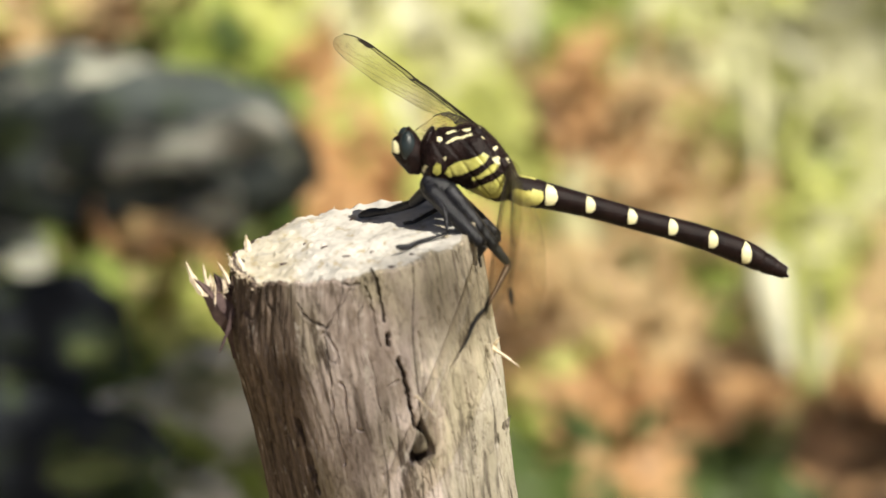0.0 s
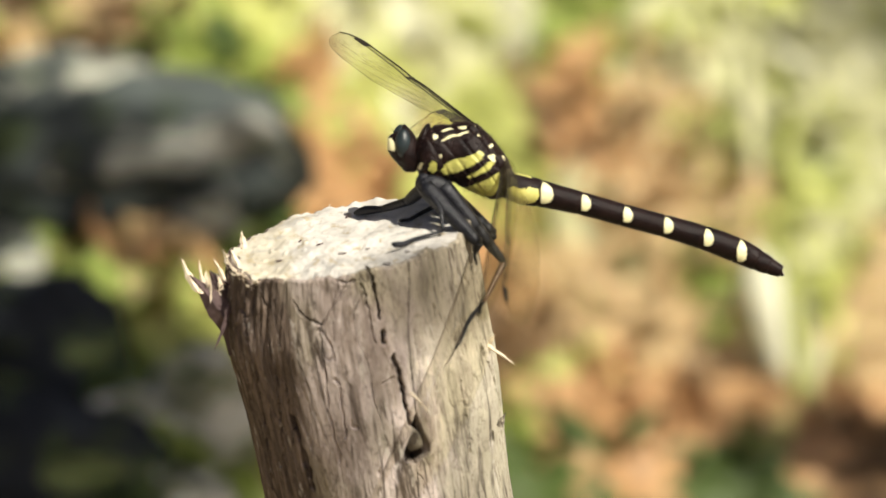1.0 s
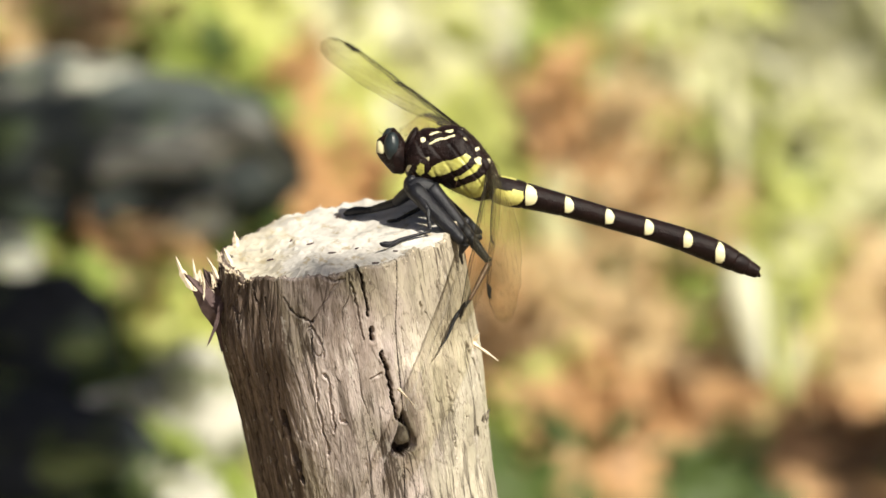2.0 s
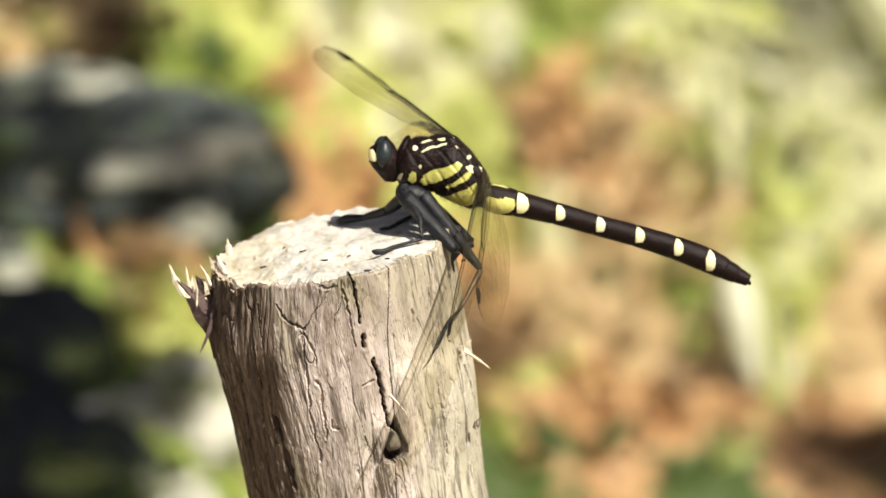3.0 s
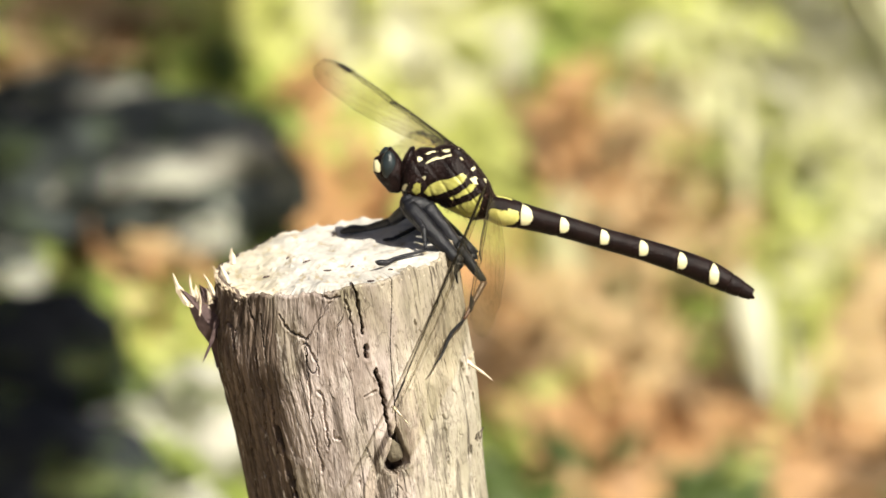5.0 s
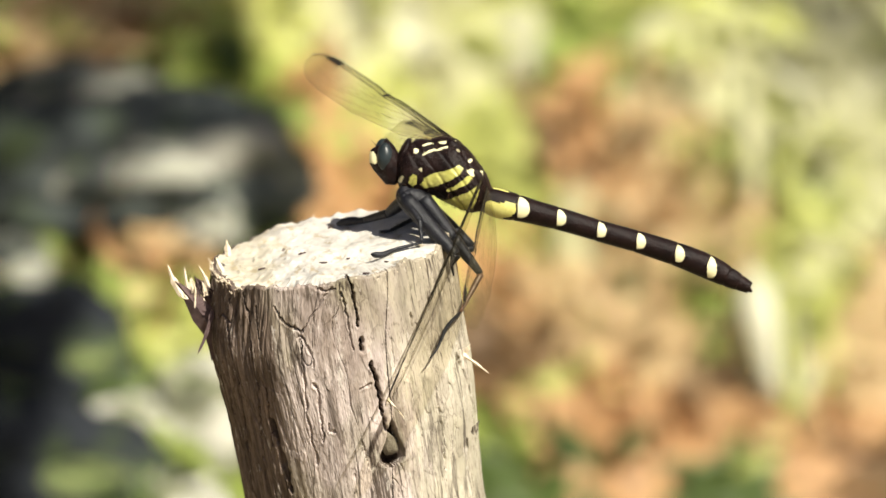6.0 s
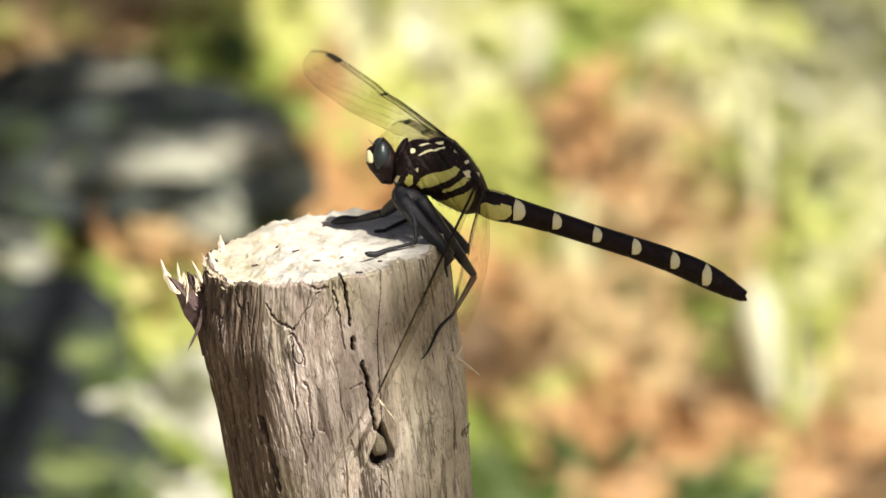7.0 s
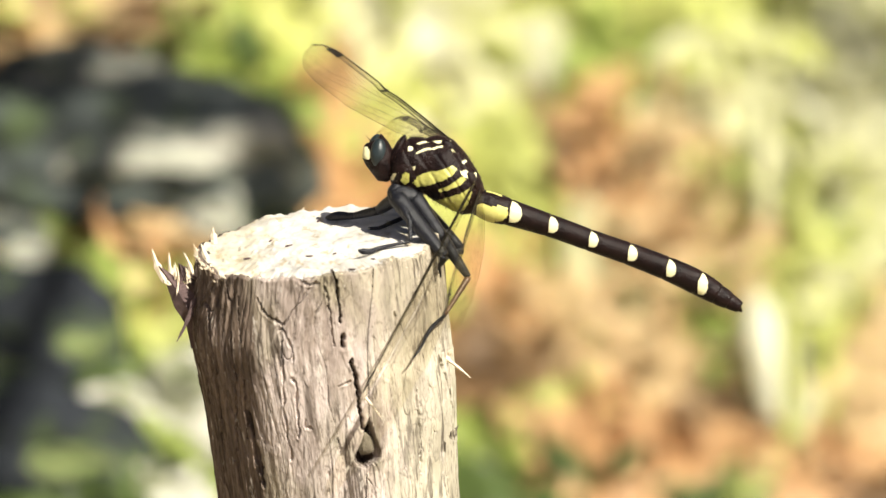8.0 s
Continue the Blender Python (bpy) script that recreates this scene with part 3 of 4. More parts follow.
def loft(profile, sides, squash, pick=None, depth0=0.0):
    """profile rows: x, z_top, z_bottom (mm). Upright elliptical slices, squash = depth over height. pick chooses a material per face."""
    rows = smooth_path(profile, 12)
    verts = []
    for x, zt, zb in rows:
        c, h = (zt + zb) / 2, (zt - zb) / 2
        for j in range(sides):
            a = 2 * math.pi * j / sides
            verts.append((x + 0.0, depth0 - math.cos(a) * h * squash, c + math.sin(a) * h))
    faces = grid_faces(len(rows), sides, True)
    faces.append(tuple(range(sides)))
    faces.append(tuple(reversed(range((len(rows) - 1) * sides, len(rows) * sides))))
    index = None
    if pick:
        index = []
        for f in faces:
            c = sum((Vector(verts[i]) for i in f), Vector()) / len(f)
            index.append(pick(c))
    return verts, faces, index


def flat(*pts):
    return [(p[0], p[2]) for p in pts]


THORAX_YELLOW = [
    flat((17.58, 0.00, 12.54), (18.59, 0.00, 14.00), (20.38, 0.00, 14.90), (22.96, 0.00, 15.34), (25.20, 0.00, 16.46), (25.98, 0.00, 15.79), (25.20, 0.00, 14.45), (23.30, 0.00, 13.33), (20.72, 0.00, 12.32), (18.48, 0.00, 11.76)),
    flat((22.40, 0.00, 11.42), (24.42, 0.00, 12.32), (27.10, 0.00, 14.45), (27.89, 0.00, 14.00), (26.77, 0.00, 12.66), (24.42, 0.00, 11.54), (23.07, 0.00, 11.09)),
    flat((21.62, 0.00, 9.41), (24.08, 0.00, 9.97), (26.88, 0.00, 10.98), (28.67, 0.00, 12.32), (29.12, 0.00, 11.54), (28.67, 0.00, 9.74), (27.78, 0.00, 7.95), (25.20, 0.00, 7.28), (22.96, 0.00, 8.40)),
    flat((15.46, 0.00, 14.00), (16.13, 0.00, 14.56), (16.91, 0.00, 14.22), (16.80, 0.00, 12.66), (16.02, 0.00, 12.10), (15.23, 0.00, 12.88)),
]
THORAX_CREAM = [
    flat((17.92, 0.00, 18.59), (19.94, 0.00, 19.60), (23.07, 0.00, 20.27), (23.07, 0.00, 19.94), (20.16, 0.00, 19.15), (18.14, 0.00, 18.26)),
    flat((17.92, 0.00, 20.27), (19.71, 0.00, 20.94), (20.16, 0.00, 20.83), (18.26, 0.00, 19.94)),
    flat((20.83, 0.00, 20.94), (22.40, 0.00, 21.28), (23.30, 0.00, 20.94), (21.95, 0.00, 20.61)),
    flat((16.13, 0.00, 19.71), (16.80, 0.00, 20.05), (17.25, 0.00, 19.49), (16.91, 0.00, 18.70), (16.24, 0.00, 18.82)),
    flat((17.25, 0.00, 15.68), (17.70, 0.00, 15.90), (18.03, 0.00, 15.46), (17.58, 0.00, 15.01)),
    flat((23.63, 0.00, 21.17), (24.42, 0.00, 21.50), (24.42, 0.00, 20.38), (23.74, 0.00, 20.38)),
    flat((24.64, 0.00, 19.49), (25.20, 0.00, 19.71), (25.42, 0.00, 19.15), (24.86, 0.00, 18.93)),
    flat((26.54, 0.00, 15.34), (27.78, 0.00, 15.79), (28.78, 0.00, 14.90), (28.45, 0.00, 14.22), (27.33, 0.00, 14.34)),
    flat((28.90, 0.00, 15.34), (29.79, 0.00, 15.34), (29.90, 0.00, 14.22), (29.12, 0.00, 14.22)),
    flat((26.77, 0.00, 17.36), (27.55, 0.00, 17.81), (27.78, 0.00, 17.25), (27.10, 0.00, 16.80)),
    flat((12.99, 0.00, 13.10), (13.78, 0.00, 14.34), (14.34, 0.00, 14.22), (13.66, 0.00, 12.77)),
]


def pick_thorax(c):
    if any(inside(p, c.x, c.z) for p in THORAX_CREAM):
        return 2
    return 1 if any(inside(p, c.x, c.z) for p in THORAX_YELLOW) else 0


def build_body():
    prof = [(12.54, 0.00, 16.02), (13.66, 0.00, 19.60), (15.68, 0.00, 21.17), (19.60, 0.00, 21.73), (23.52, 0.00, 22.06), (25.98, 0.00, 20.50), (28.56, 0.00, 17.47), (30.58, 0.00, 14.56), (31.70, 0.00, 11.76)]
    low = [(12.54, 0.00, 14.22), (13.66, 0.00, 11.76), (15.68, 0.00, 10.42), (19.60, 0.00, 10.42), (23.52, 0.00, 8.62), (25.98, 0.00, 7.50), (28.56, 0.00, 7.28), (30.46, 0.00, 7.84), (31.36, 0.00, 8.40)]
    v, f, idx = loft([(a[0], a[2], b[2]) for a, b in zip(prof, low)], 220, 0.80, pick_thorax)
    mid = Vector((22.40, 0.00, 15.34))
    seams = [((17.36, 0.00, 50.96)[0], 0.55), ((20.38, 0.00, 50.96)[0], 0.75), ((24.19, 0.00, 50.96)[0], 0.75), ((27.78, 0.00, 50.96)[0], 0.6)]
    bumpy = []
    for q in v:
        q = Vector(q)
        d = Vector((0, q.y, q.z - mid.z)).normalized()
        h = 0.22 * noise.noise(q * 0.45) + 0.10 * noise.noise(q * 1.6)
        for sx, slope in seams:
            h -= 0.28 * math.exp(-((q.x - sx + slope * (q.z - mid.z)) / 0.28) ** 2)
        bumpy.append(q + d * h)
    v = bumpy
    rng = random.Random(9)
    hair = []
    for _ in range(520):
        q = v[rng.randrange(len(v))]
        d = Vector((0.25, q.y, (q.z - mid.z) * 1.1)).normalized()
        d = (d + Vector((rng.uniform(-0.3, 0.5), rng.uniform(-0.3, 0.3), rng.uniform(-0.2, 0.3)))).normalized()
        hair.append(tube([q, q + d * rng.uniform(0.5, 1.1)], [0.045, 0.012], 3))
    hv, hf = join(hair)
    tagged(part("hair", mesh_of("hair", scaled(hv), hf, [SHIN]), dragonfly, "short fine brown hairs"), kind="stuff")
    part("thorax", mesh_of("thorax", scaled(v), f, [BLACK, YELLOW, CREAM], idx), dragonfly, "black thorax with yellow side stripes")
    # head: two eyes, a brow, a face and a neck
    def blob(name, centre, size, mat, label="", rot=0.0, parent=dragonfly, seg=28):
        vs = []
        for i in range(seg // 2 + 1):
            u = math.pi * i / (seg // 2)
            for j in range(seg):
                a = 2 * math.pi * j / seg
                w = Vector((size[0] * math.sin(u) * math.cos(a), size[1] * math.sin(u) * math.sin(a), size[2] * math.cos(u)))
                w = Matrix.Rotation(rot, 3, "Y") @ w
                vs.append(w + Vector(centre))
        return part(name, mesh_of(name, scaled(vs), grid_faces(seg // 2 + 1, seg, True), [mat]), parent, label)
    htop = [(7.45, 0.00, 18.26), (7.62, 0.00, 19.15), (8.06, 0.00, 19.71), (8.96, 0.00, 20.16), (9.97, 0.00, 20.72), (10.75, 0.00, 21.73), (11.42, 0.00, 21.17), (12.54, 0.00, 19.94), (13.33, 0.00, 18.48), (13.66, 0.00, 17.36)]
    hlow = [(7.45, 0.00, 17.14), (7.62, 0.00, 16.60), (8.06, 0.00, 15.70), (8.96, 0.00, 14.50), (9.97, 0.00, 13.50), (10.75, 0.00, 12.77), (11.42, 0.00, 12.54), (12.54, 0.00, 12.54), (13.33, 0.00, 13.33), (13.66, 0.00, 14.45)]
    face = flat((7.17, 0.00, 18.93), (8.29, 0.00, 19.04), (9.30, 0.00, 17.36), (8.74, 0.00, 16.58), (7.28, 0.00, 16.91))
    v, f, idx = loft([(a[0], a[2], b[2]) for a, b in zip(htop, hlow)], 80, 0.62, lambda c: 1 if inside(face, c.x, c.z) else 0)
    v = [Vector(q) + 0.16 * noise.noise(Vector(q) * 0.8) * Vector((0.3, 1, 1)) for q in v]
    head = part("head", mesh_of("head", scaled(v), f, [BLACK, CREAM], idx), dragonfly, "small black head with a cream face")
    blob("eye", (10.55, -1.50, 17.95), (1.60, 1.50, 2.90), EYE, "dark green compound eye", 0.0, head, 36)
    blob("eye", (10.00, 1.80, 18.70), (1.65, 1.6, 3.0), EYE, "dark green compound eye", 0.05, head, 36)
    for dy in (-0.6, 0.8):
        v, f = tube([(8.96, 0.00, 20.05), (8.29, 0.00, 20.83), (7.84, 0.00, 21.28)], [0.09, 0.05, 0.02], 6)
        part("antenna", mesh_of("antenna", [(w + Vector((0, dy, 0))) * MM for w in v], f, [BLACK]), head)
    blob("neck", (13.22, 0.00, 16.02), (2.0, 2.0, 2.6), BLACK)
    blob("collar", (14.11, -0.22, 18.37), (1.05, 2.7, 3.7), BLACK, "", 0.38)
    blob("wing_root", (24.19, -2.91, 19.94), (1.9, 0.9, 1.1), BLACK, "", 0.7)
    blob("wing_root", (28.78, -3.36, 14.00), (1.1, 0.7, 1.8), BLACK, "", -0.4)
    blob("hip", (16.40, -2.30, 9.80), (3.3, 1.8, 2.1), LEG, "", 0.25)
    blob("hip", (14.60, -1.79, 10.40), (1.9, 1.6, 2.2), LEG, "", 0.1)
    # abdomen, segment by segment, along a gently curved axis
    axis = [(30.02, 0.00, 9.97), (33.04, 0.00, 8.96), (38.08, 0.00, 7.73), (45.92, 0.00, 5.66), (53.31, 0.00, 3.47), (60.93, 0.00, 1.34), (68.54, 0.00, -1.12), (74.14, 0.00, -3.36), (78.62, 0.00, -5.60), (82.43, 0.00, -7.50)]
    half = [2.5, 2.95, 2.5, 2.2, 2.12, 2.18, 2.35, 2.42, 1.98, 1.15]
    rows = smooth_path([(p[0], p[1], p[2], h) for p, h in zip(axis, half)], 60)
    xs = rows[:, 0]
    joints = [(29.68, 0.00, 50.96)[0], (36.51, 0.00, 50.96)[0], (44.24, 0.00, 50.96)[0], (52.19, 0.00, 50.96)[0], (59.92, 0.00, 50.96)[0], (67.54, 0.00, 50.96)[0], (73.81, 0.00, 50.96)[0], (77.84, 0.00, 50.96)[0], (80.19, 0.00, 50.96)[0], (82.54, 0.00, 50.96)[0]]
    side_patch = flat((30.24, 0.00, 9.30), (31.92, 0.00, 9.30), (34.72, 0.00, 9.07), (36.18, 0.00, 8.74), (36.40, 0.00, 7.50), (35.39, 0.00, 6.38), (33.15, 0.00, 5.94), (30.24, 0.00, 6.38))
    ridge_line = flat((31.58, 0.00, 11.98), (34.72, 0.00, 11.20), (34.72, 0.00, 10.86), (31.81, 0.00, 11.42))
    sides = 72
    for s in range(len(joints) - 1):
        sel = [i for i in range(len(xs)) if joints[s] - 0.05 <= xs[i] <= joints[s + 1] + 0.05]
        verts, idx = [], []
        for n_, i in enumerate(sel):
            p = rows[i]
            q = rows[min(i + 1, len(rows) - 1)] - rows[max(i - 1, 0)]
            d = Vector(q[:3]).normalized()
            up = Vector((-d.z, 0, d.x))
            t = n_ / max(1, len(sel) - 1)
            swell = 1 - (0.05 if s < 7 else 0.07) * math.exp(-(t / (0.05 if s < 7 else 0.2)) ** 2) - 0.06 * math.exp(-((1 - t) / 0.03) ** 2)
            for j in range(sides):
                a = 2 * math.pi * j / sides
                r = p[3] * swell
                verts.append(Vector(p[:3]) + Vector((0, -1, 0)) * math.cos(a) * r * 0.96 + up * math.sin(a) * r)
        faces = grid_faces(len(sel), sides, True)
        band = 0 < s < 7
        for f in faces:
            c = sum((Vector(verts[i]) for i in f), Vector()) / 4
            j = f[0] % sides
            a = math.degrees(2 * math.pi * (j + 0.5) / sides)
            a = a - 360 if a > 180 else a
            # half-moon patches on either flank, clear of the back and the belly
            flank = a if a < 78 else 156 - a
            lo, hi, wide = (-46, 64, 2.5) if s == 1 else (-54, 72, 2.0) if s == 6 else (-38, 57, 1.95)
            mid_, reach = (lo + hi) / 2, (hi - lo) / 2
            wob = 0.12 * noise.noise((a * 0.12, s * 3.0, 0))
            bulge = max(0.0, 1 - ((flank - mid_) / reach) ** 2) ** 0.45
            on = band and lo < flank < hi and joints[s] + 0.15 < c.x < joints[s] + wide * bulge + wob
            if s == 0 and (inside(side_patch, c.x, c.z + 3 * wob) or (60 < a < 76 and c.x > (31.81, 0.00, 50.96)[0] and c.x < (34.94, 0.00, 50.96)[0])):
                idx.append(2)
            else:
                idx.append(1 if on else 0)
        faces += [tuple(reversed(range(sides))), tuple(range(len(verts) - sides, len(verts)))]
        idx += [0, 0]
        part("abdomen_segment", mesh_of("abdomen_segment", scaled(verts), [f[::-1] for f in faces], [BLACK, CREAM, PALE_YELLOW], idx), dragonfly)
    for dy in (-0.5, 0.5):
        v, f = tube([(80.42, 0.00, -6.38), (81.76, 0.00, -7.28), (82.77, 0.00, -8.29)], [0.85, 0.75, 0.25], 10)
        part("tail_clasper", mesh_of("tail_clasper", [(w + Vector((0, dy, 0))) * MM for w in v], f, [BLACK]), dragonfly)


SPINES = []


def leg(points, brown=False, name="leg"):
    """points: (x, y, z) mm and radius; a thick thigh, a thin spiny shin and a jointed foot."""
    holder = None
    for i, (nm, mat) in enumerate((("thigh", LEG), ("shin", SHIN if brown else LEG), ("foot", LEG))):
        pts = points[i * 1:i * 1 + 2] if i < 2 else points[2:]
        ctrl = [tuple(Vector(p[0]) * 1.0) + (p[1],) for p in pts]
        if len(ctrl) == 2:
            a, b = np.array(ctrl[0]), np.array(ctrl[1])
            rows = np.array([a + (b - a) * t + np.array([0, 0, 0, (0.22 if i == 0 else 0.05) * math.sin(t * math.pi) ** 0.6]) for t in np.linspace(0, 1, 12)])
        else:
            rows = smooth_path(ctrl, 6)
        pieces = [tube([r[:3] for r in rows], [max(0.05, r[3]) for r in rows], 10)]
        if i < 2:
            d = Vector(rows[-1][:3] - rows[0][:3])
            out = d.cross(Vector((0, 1, 0))).normalized()
            for k in range(7):
                t = 0.25 + 0.7 * k / 7
                base = Vector(rows[0][:3]) + d * t
                tip = base + (out * (0.55 if k % 2 else -0.55) + d.normalized() * 0.45 + Vector((0, -0.3, 0)))
                SPINES.append(tube([base, tip], [0.09, 0.02], 5))
        v, f = join(pieces)
        me = mesh_of(nm, scaled(v), f, [mat])
        if holder is None:
            holder = part(name, me, dragonfly, "long black spiny leg")
        else:
            part(nm, me, holder)
    return holder


build_body()
# viewer's side, back to front, then the far side
leg([((17.92, -2.80, 9.97), 1.65), ((29.46, -2.24, -4.93), 0.65), ((25.42, -5.38, -12.54), 0.30), ((22.85, -10.30, -15.34), 0.40), ((21.06, -14.34, -19.38), 0.24), ((19.71, -15.46, -21.28), 0.1)], True)
leg([((14.60, -3.60, 9.60), 1.75), ((24.60, -9.52, -1.20), 1.05), ((23.74, -8.96, -3.25), 0.3), ((24.19, -7.84, -5.26), 0.14)])
leg([((13.89, -2.24, 10.64), 0.95), ((17.47, -7.84, 5.49), 0.5), ((17.92, -9.18, 1.23), 0.30), ((12.54, -11.20, -0.22), 0.38), ((10.53, -12.54, -1.12), 0.55), ((8.96, -13.22, -1.23), 0.62), ((8.06, -13.44, -1.01), 0.2)])
leg([((18.59, 2.24, 9.07), 1.2), ((27.66, 3.36, 0.34), 0.95), ((23.52, 1.12, -1.68), 0.3), ((21.28, 0.00, 0.00), 0.15)])
leg([((16.58, 2.46, 9.74), 0.8), ((17.02, 6.72, 6.38), 0.42), ((11.42, 4.26, 3.47), 0.34), ((9.41, 3.36, 3.25), 0.3)])
leg([((14.20, 1.57, 9.40), 1.25), ((11.20, 5.60, 7.00), 0.90), ((6.50, 10.08, 5.62), 0.70), ((5.15, 10.98, 5.49), 0.75), ((3.14, 12.10, 5.38), 0.95), ((1.34, 12.88, 4.93), 0.6), ((0.67, 12.99, 4.82), 0.2)])

v_, f_ = join(SPINES)
tagged(part("leg_spine", mesh_of("leg_spine", scaled(v_), f_, [LEG]), dragonfly, "short black leg spines"), kind="stuff")

WING_SPAN = 53.5


def wing_chord(hind, t):
    """Chord in mm at a share of the span, ending in a round tip."""
    if hind:
        c = float(np.interp(t, [0, 0.05, 0.15, 0.3, 0.5, 0.7, 0.85, 1], [3.0, 6.5, 9.6, 11.4, 11.6, 10.8, 9.2, 7.4]))
    else:
        c = float(np.interp(t, [0, 0.08, 0.2, 0.4, 0.6, 0.75, 0.87, 1], [2.0, 4.6, 7.0, 8.6, 9.3, 9.3, 8.4, 7.0]))
    return c * math.sqrt(max(0.0004, 1 - (max(0.0, t - 0.84) / 0.16) ** 2))


def build_wing(name, hind, label, thick=1.0):
    span = WING_SPAN * (0.97 if hind else 1.0)

    def lead(t):
        return 0.4 * math.sin(t * math.pi) - 0.45 * math.exp(-((t - 0.5) / 0.05) ** 2) - 2.6 * (1 - math.sqrt(max(0.0, 1 - (max(0.0, t - 0.86) / 0.14) ** 2)))

    def at(t, c):
        chord = wing_chord(hind, t)
        y = lead(t) - chord * c
        zz = 0.35 * math.sin(c * 9) * (1 - t) * (1 - c) + 0.5 * math.sin(t * 2.4) * c * c
        return Vector((t * span, y, zz))
    nt, nc = 90, 12
    verts = [at(math.sin(i / (nt - 1) * math.pi / 2), j / (nc - 1)) for i in range(nt) for j in range(nc)]
    membrane = mesh_of("membrane", scaled(verts), grid_faces(nt, nc, False), [WING[hind]])
    wing = part(name, membrane, dragonfly, label)
    up = Vector((0, 0, 0.02))

    def line(t0, c0, t1, c1, r0, r1, n=14, sides=6):
        pts = []
        for k in range(n):
            s = k / (n - 1)
            c = c0 + (c1 - c0) * s
            pts.append(at(t0 + (t1 - t0) * s, c) + up)
        return tube(pts, list(np.linspace(r0 * thick, r1 * thick, n)), sides)
    strong = [line(0, 0.0, 1, 0.0, 0.20, 0.11, 40), line(0, 0.06, 0.5, 0.05, 0.14, 0.11), line(0, 0.16, 0.93, 0.10, 0.13, 0.07, 24),
              line(0.492, -0.03, 0.51, 0.12, 0.30, 0.2, 4)]
    v, f = join(strong)
    part("leading_vein", mesh_of("leading_vein", scaled(v), f, [VEIN]), wing)
    fine = [line(0.02, 0.35, 0.8, 1.0, 0.032, 0.018, 20, 5), line(0.02, 0.5, 0.55, 1.0, 0.032, 0.018, 20, 5), line(0.25, 0.25, 0.93, 0.95, 0.028, 0.018, 20, 5),
            line(0.4, 0.2, 0.98, 0.8, 0.026, 0.018, 20, 5), line(0, 1.0, 1, 1.0, 0.045, 0.035, 60, 5), line(0.05, 0.7, 0.3, 1.0, 0.03, 0.018, 10, 5)]
    rng = random.Random(5 if hind else 4)
    for k in range(70):
        t = 0.04 + 0.92 * k / 70
        fine.append(line(t, 0.0, t + 0.004, 0.13, 0.045, 0.045, 3, 4))
    for k in range(200 if hind else 90):
        t, c = rng.uniform(0.06, 0.95), rng.uniform(0.12, 0.9)
        fine.append(line(t, c, t + rng.uniform(-0.008, 0.012), c + 0.1, 0.014, 0.014, 2, 3))
        fine.append(line(t, c, t + 0.035, c + rng.uniform(-0.02, 0.03), 0.014, 0.014, 2, 3))
    v, f = join(fine)
    part("fine_vein", mesh_of("fine_vein", scaled(v), f, [VEIN]), wing)
    spot = []
    for i in range(7):
        for c in (-0.02, 0.16):
            spot.append(at(0.845 + 0.085 * i / 6, c) + up * 4)
    spot += [p - up * 8 for p in spot]
    n = 14
    fs = [(2 * i, 2 * i + 1, 2 * i + 3, 2 * i + 2) for i in range(6)] + [(n + 2 * i, n + 2 * i + 2, n + 2 * i + 3, n + 2 * i + 1) for i in range(6)]
    fs += [(2 * i, 2 * i + 2, n + 2 * i + 2, n + 2 * i) for i in range(6)] + [(2 * i + 1, n + 2 * i + 1, n + 2 * i + 3, 2 * i + 3) for i in range(6)]
    part("wing_spot", mesh_of("wing_spot", scaled(spot), fs, [VEIN], smooth=False), wing, "dark spot near the wing tip")
    return wing


def wing_pose(base, towards, twist):
    """Pose of a wing in the dragonfly's space: root in mm, the way its tip points, its turn about its own length."""
    x = Vector(towards).normalized()
    y = Vector((x.z, 0, -x.x)).normalized()
    y = Matrix.Rotation(radians(twist), 3, x) @ y
    m = Matrix((x, y, x.cross(y))).transposed().to_4x4()
    m.translation = Vector(base) * MM
    return m


FAR_FORE = build_wing("forewing", False, "clear smoky forewing with dark veins, raised")
FAR_HIND = build_wing("hindwing", True, "clear smoky hindwing pointing away")
NEAR_FORE = build_wing("forewing", False, "clear smoky forewing with dark veins, hanging down", 0.62)
NEAR_HIND = build_wing("hindwing", True, "clear smoky hindwing, hanging down", 0.55)


# ---- undergrowth ----
def leaf_mesh(name, length, width, curl, mat, seed):
    rng = random.Random(seed)
    nu, nv = 11, 7
    top = []
    tw = rng.uniform(-0.6, 0.6)
    for i in range(nu):
        t = i / (nu - 1)
        w = width * math.sin(math.pi * min(1, t ** 0.8 * 0.98 + 0.01)) ** 0.85 + 0.0004
        for j in range(nv):
            s = 2 * j / (nv - 1) - 1
            x, y = (t - 0.5) * length, s * w / 2
            z = curl * length * ((2 * t - 1) ** 2 * 0.35 + s * s * 0.16 + 0.12 * math.sin(6 * t + 3 * s + seed)) + tw * y * (t - 0.5)
            top.append(Vector((x, y, z)))
    n = len(top)
    verts = top + [v - Vector((0, 0, 0.0005)) for v in top]
    f = grid_faces(nu, nv, False)
    faces = f + [tuple(i + n for i in q[::-1]) for q in f]
    edge = [i * nv for i in range(nu)] + [(nu - 1) * nv + j for j in range(1, nv)] + [i * nv + nv - 1 for i in range(nu - 2, -1, -1)] + list(range(nv - 2, 0, -1))
    for a, b in zip(edge, edge[1:] + edge[:1]):
        faces.append((a, b, b + n, a + n))
    return mesh_of(name, verts, faces, [mat])


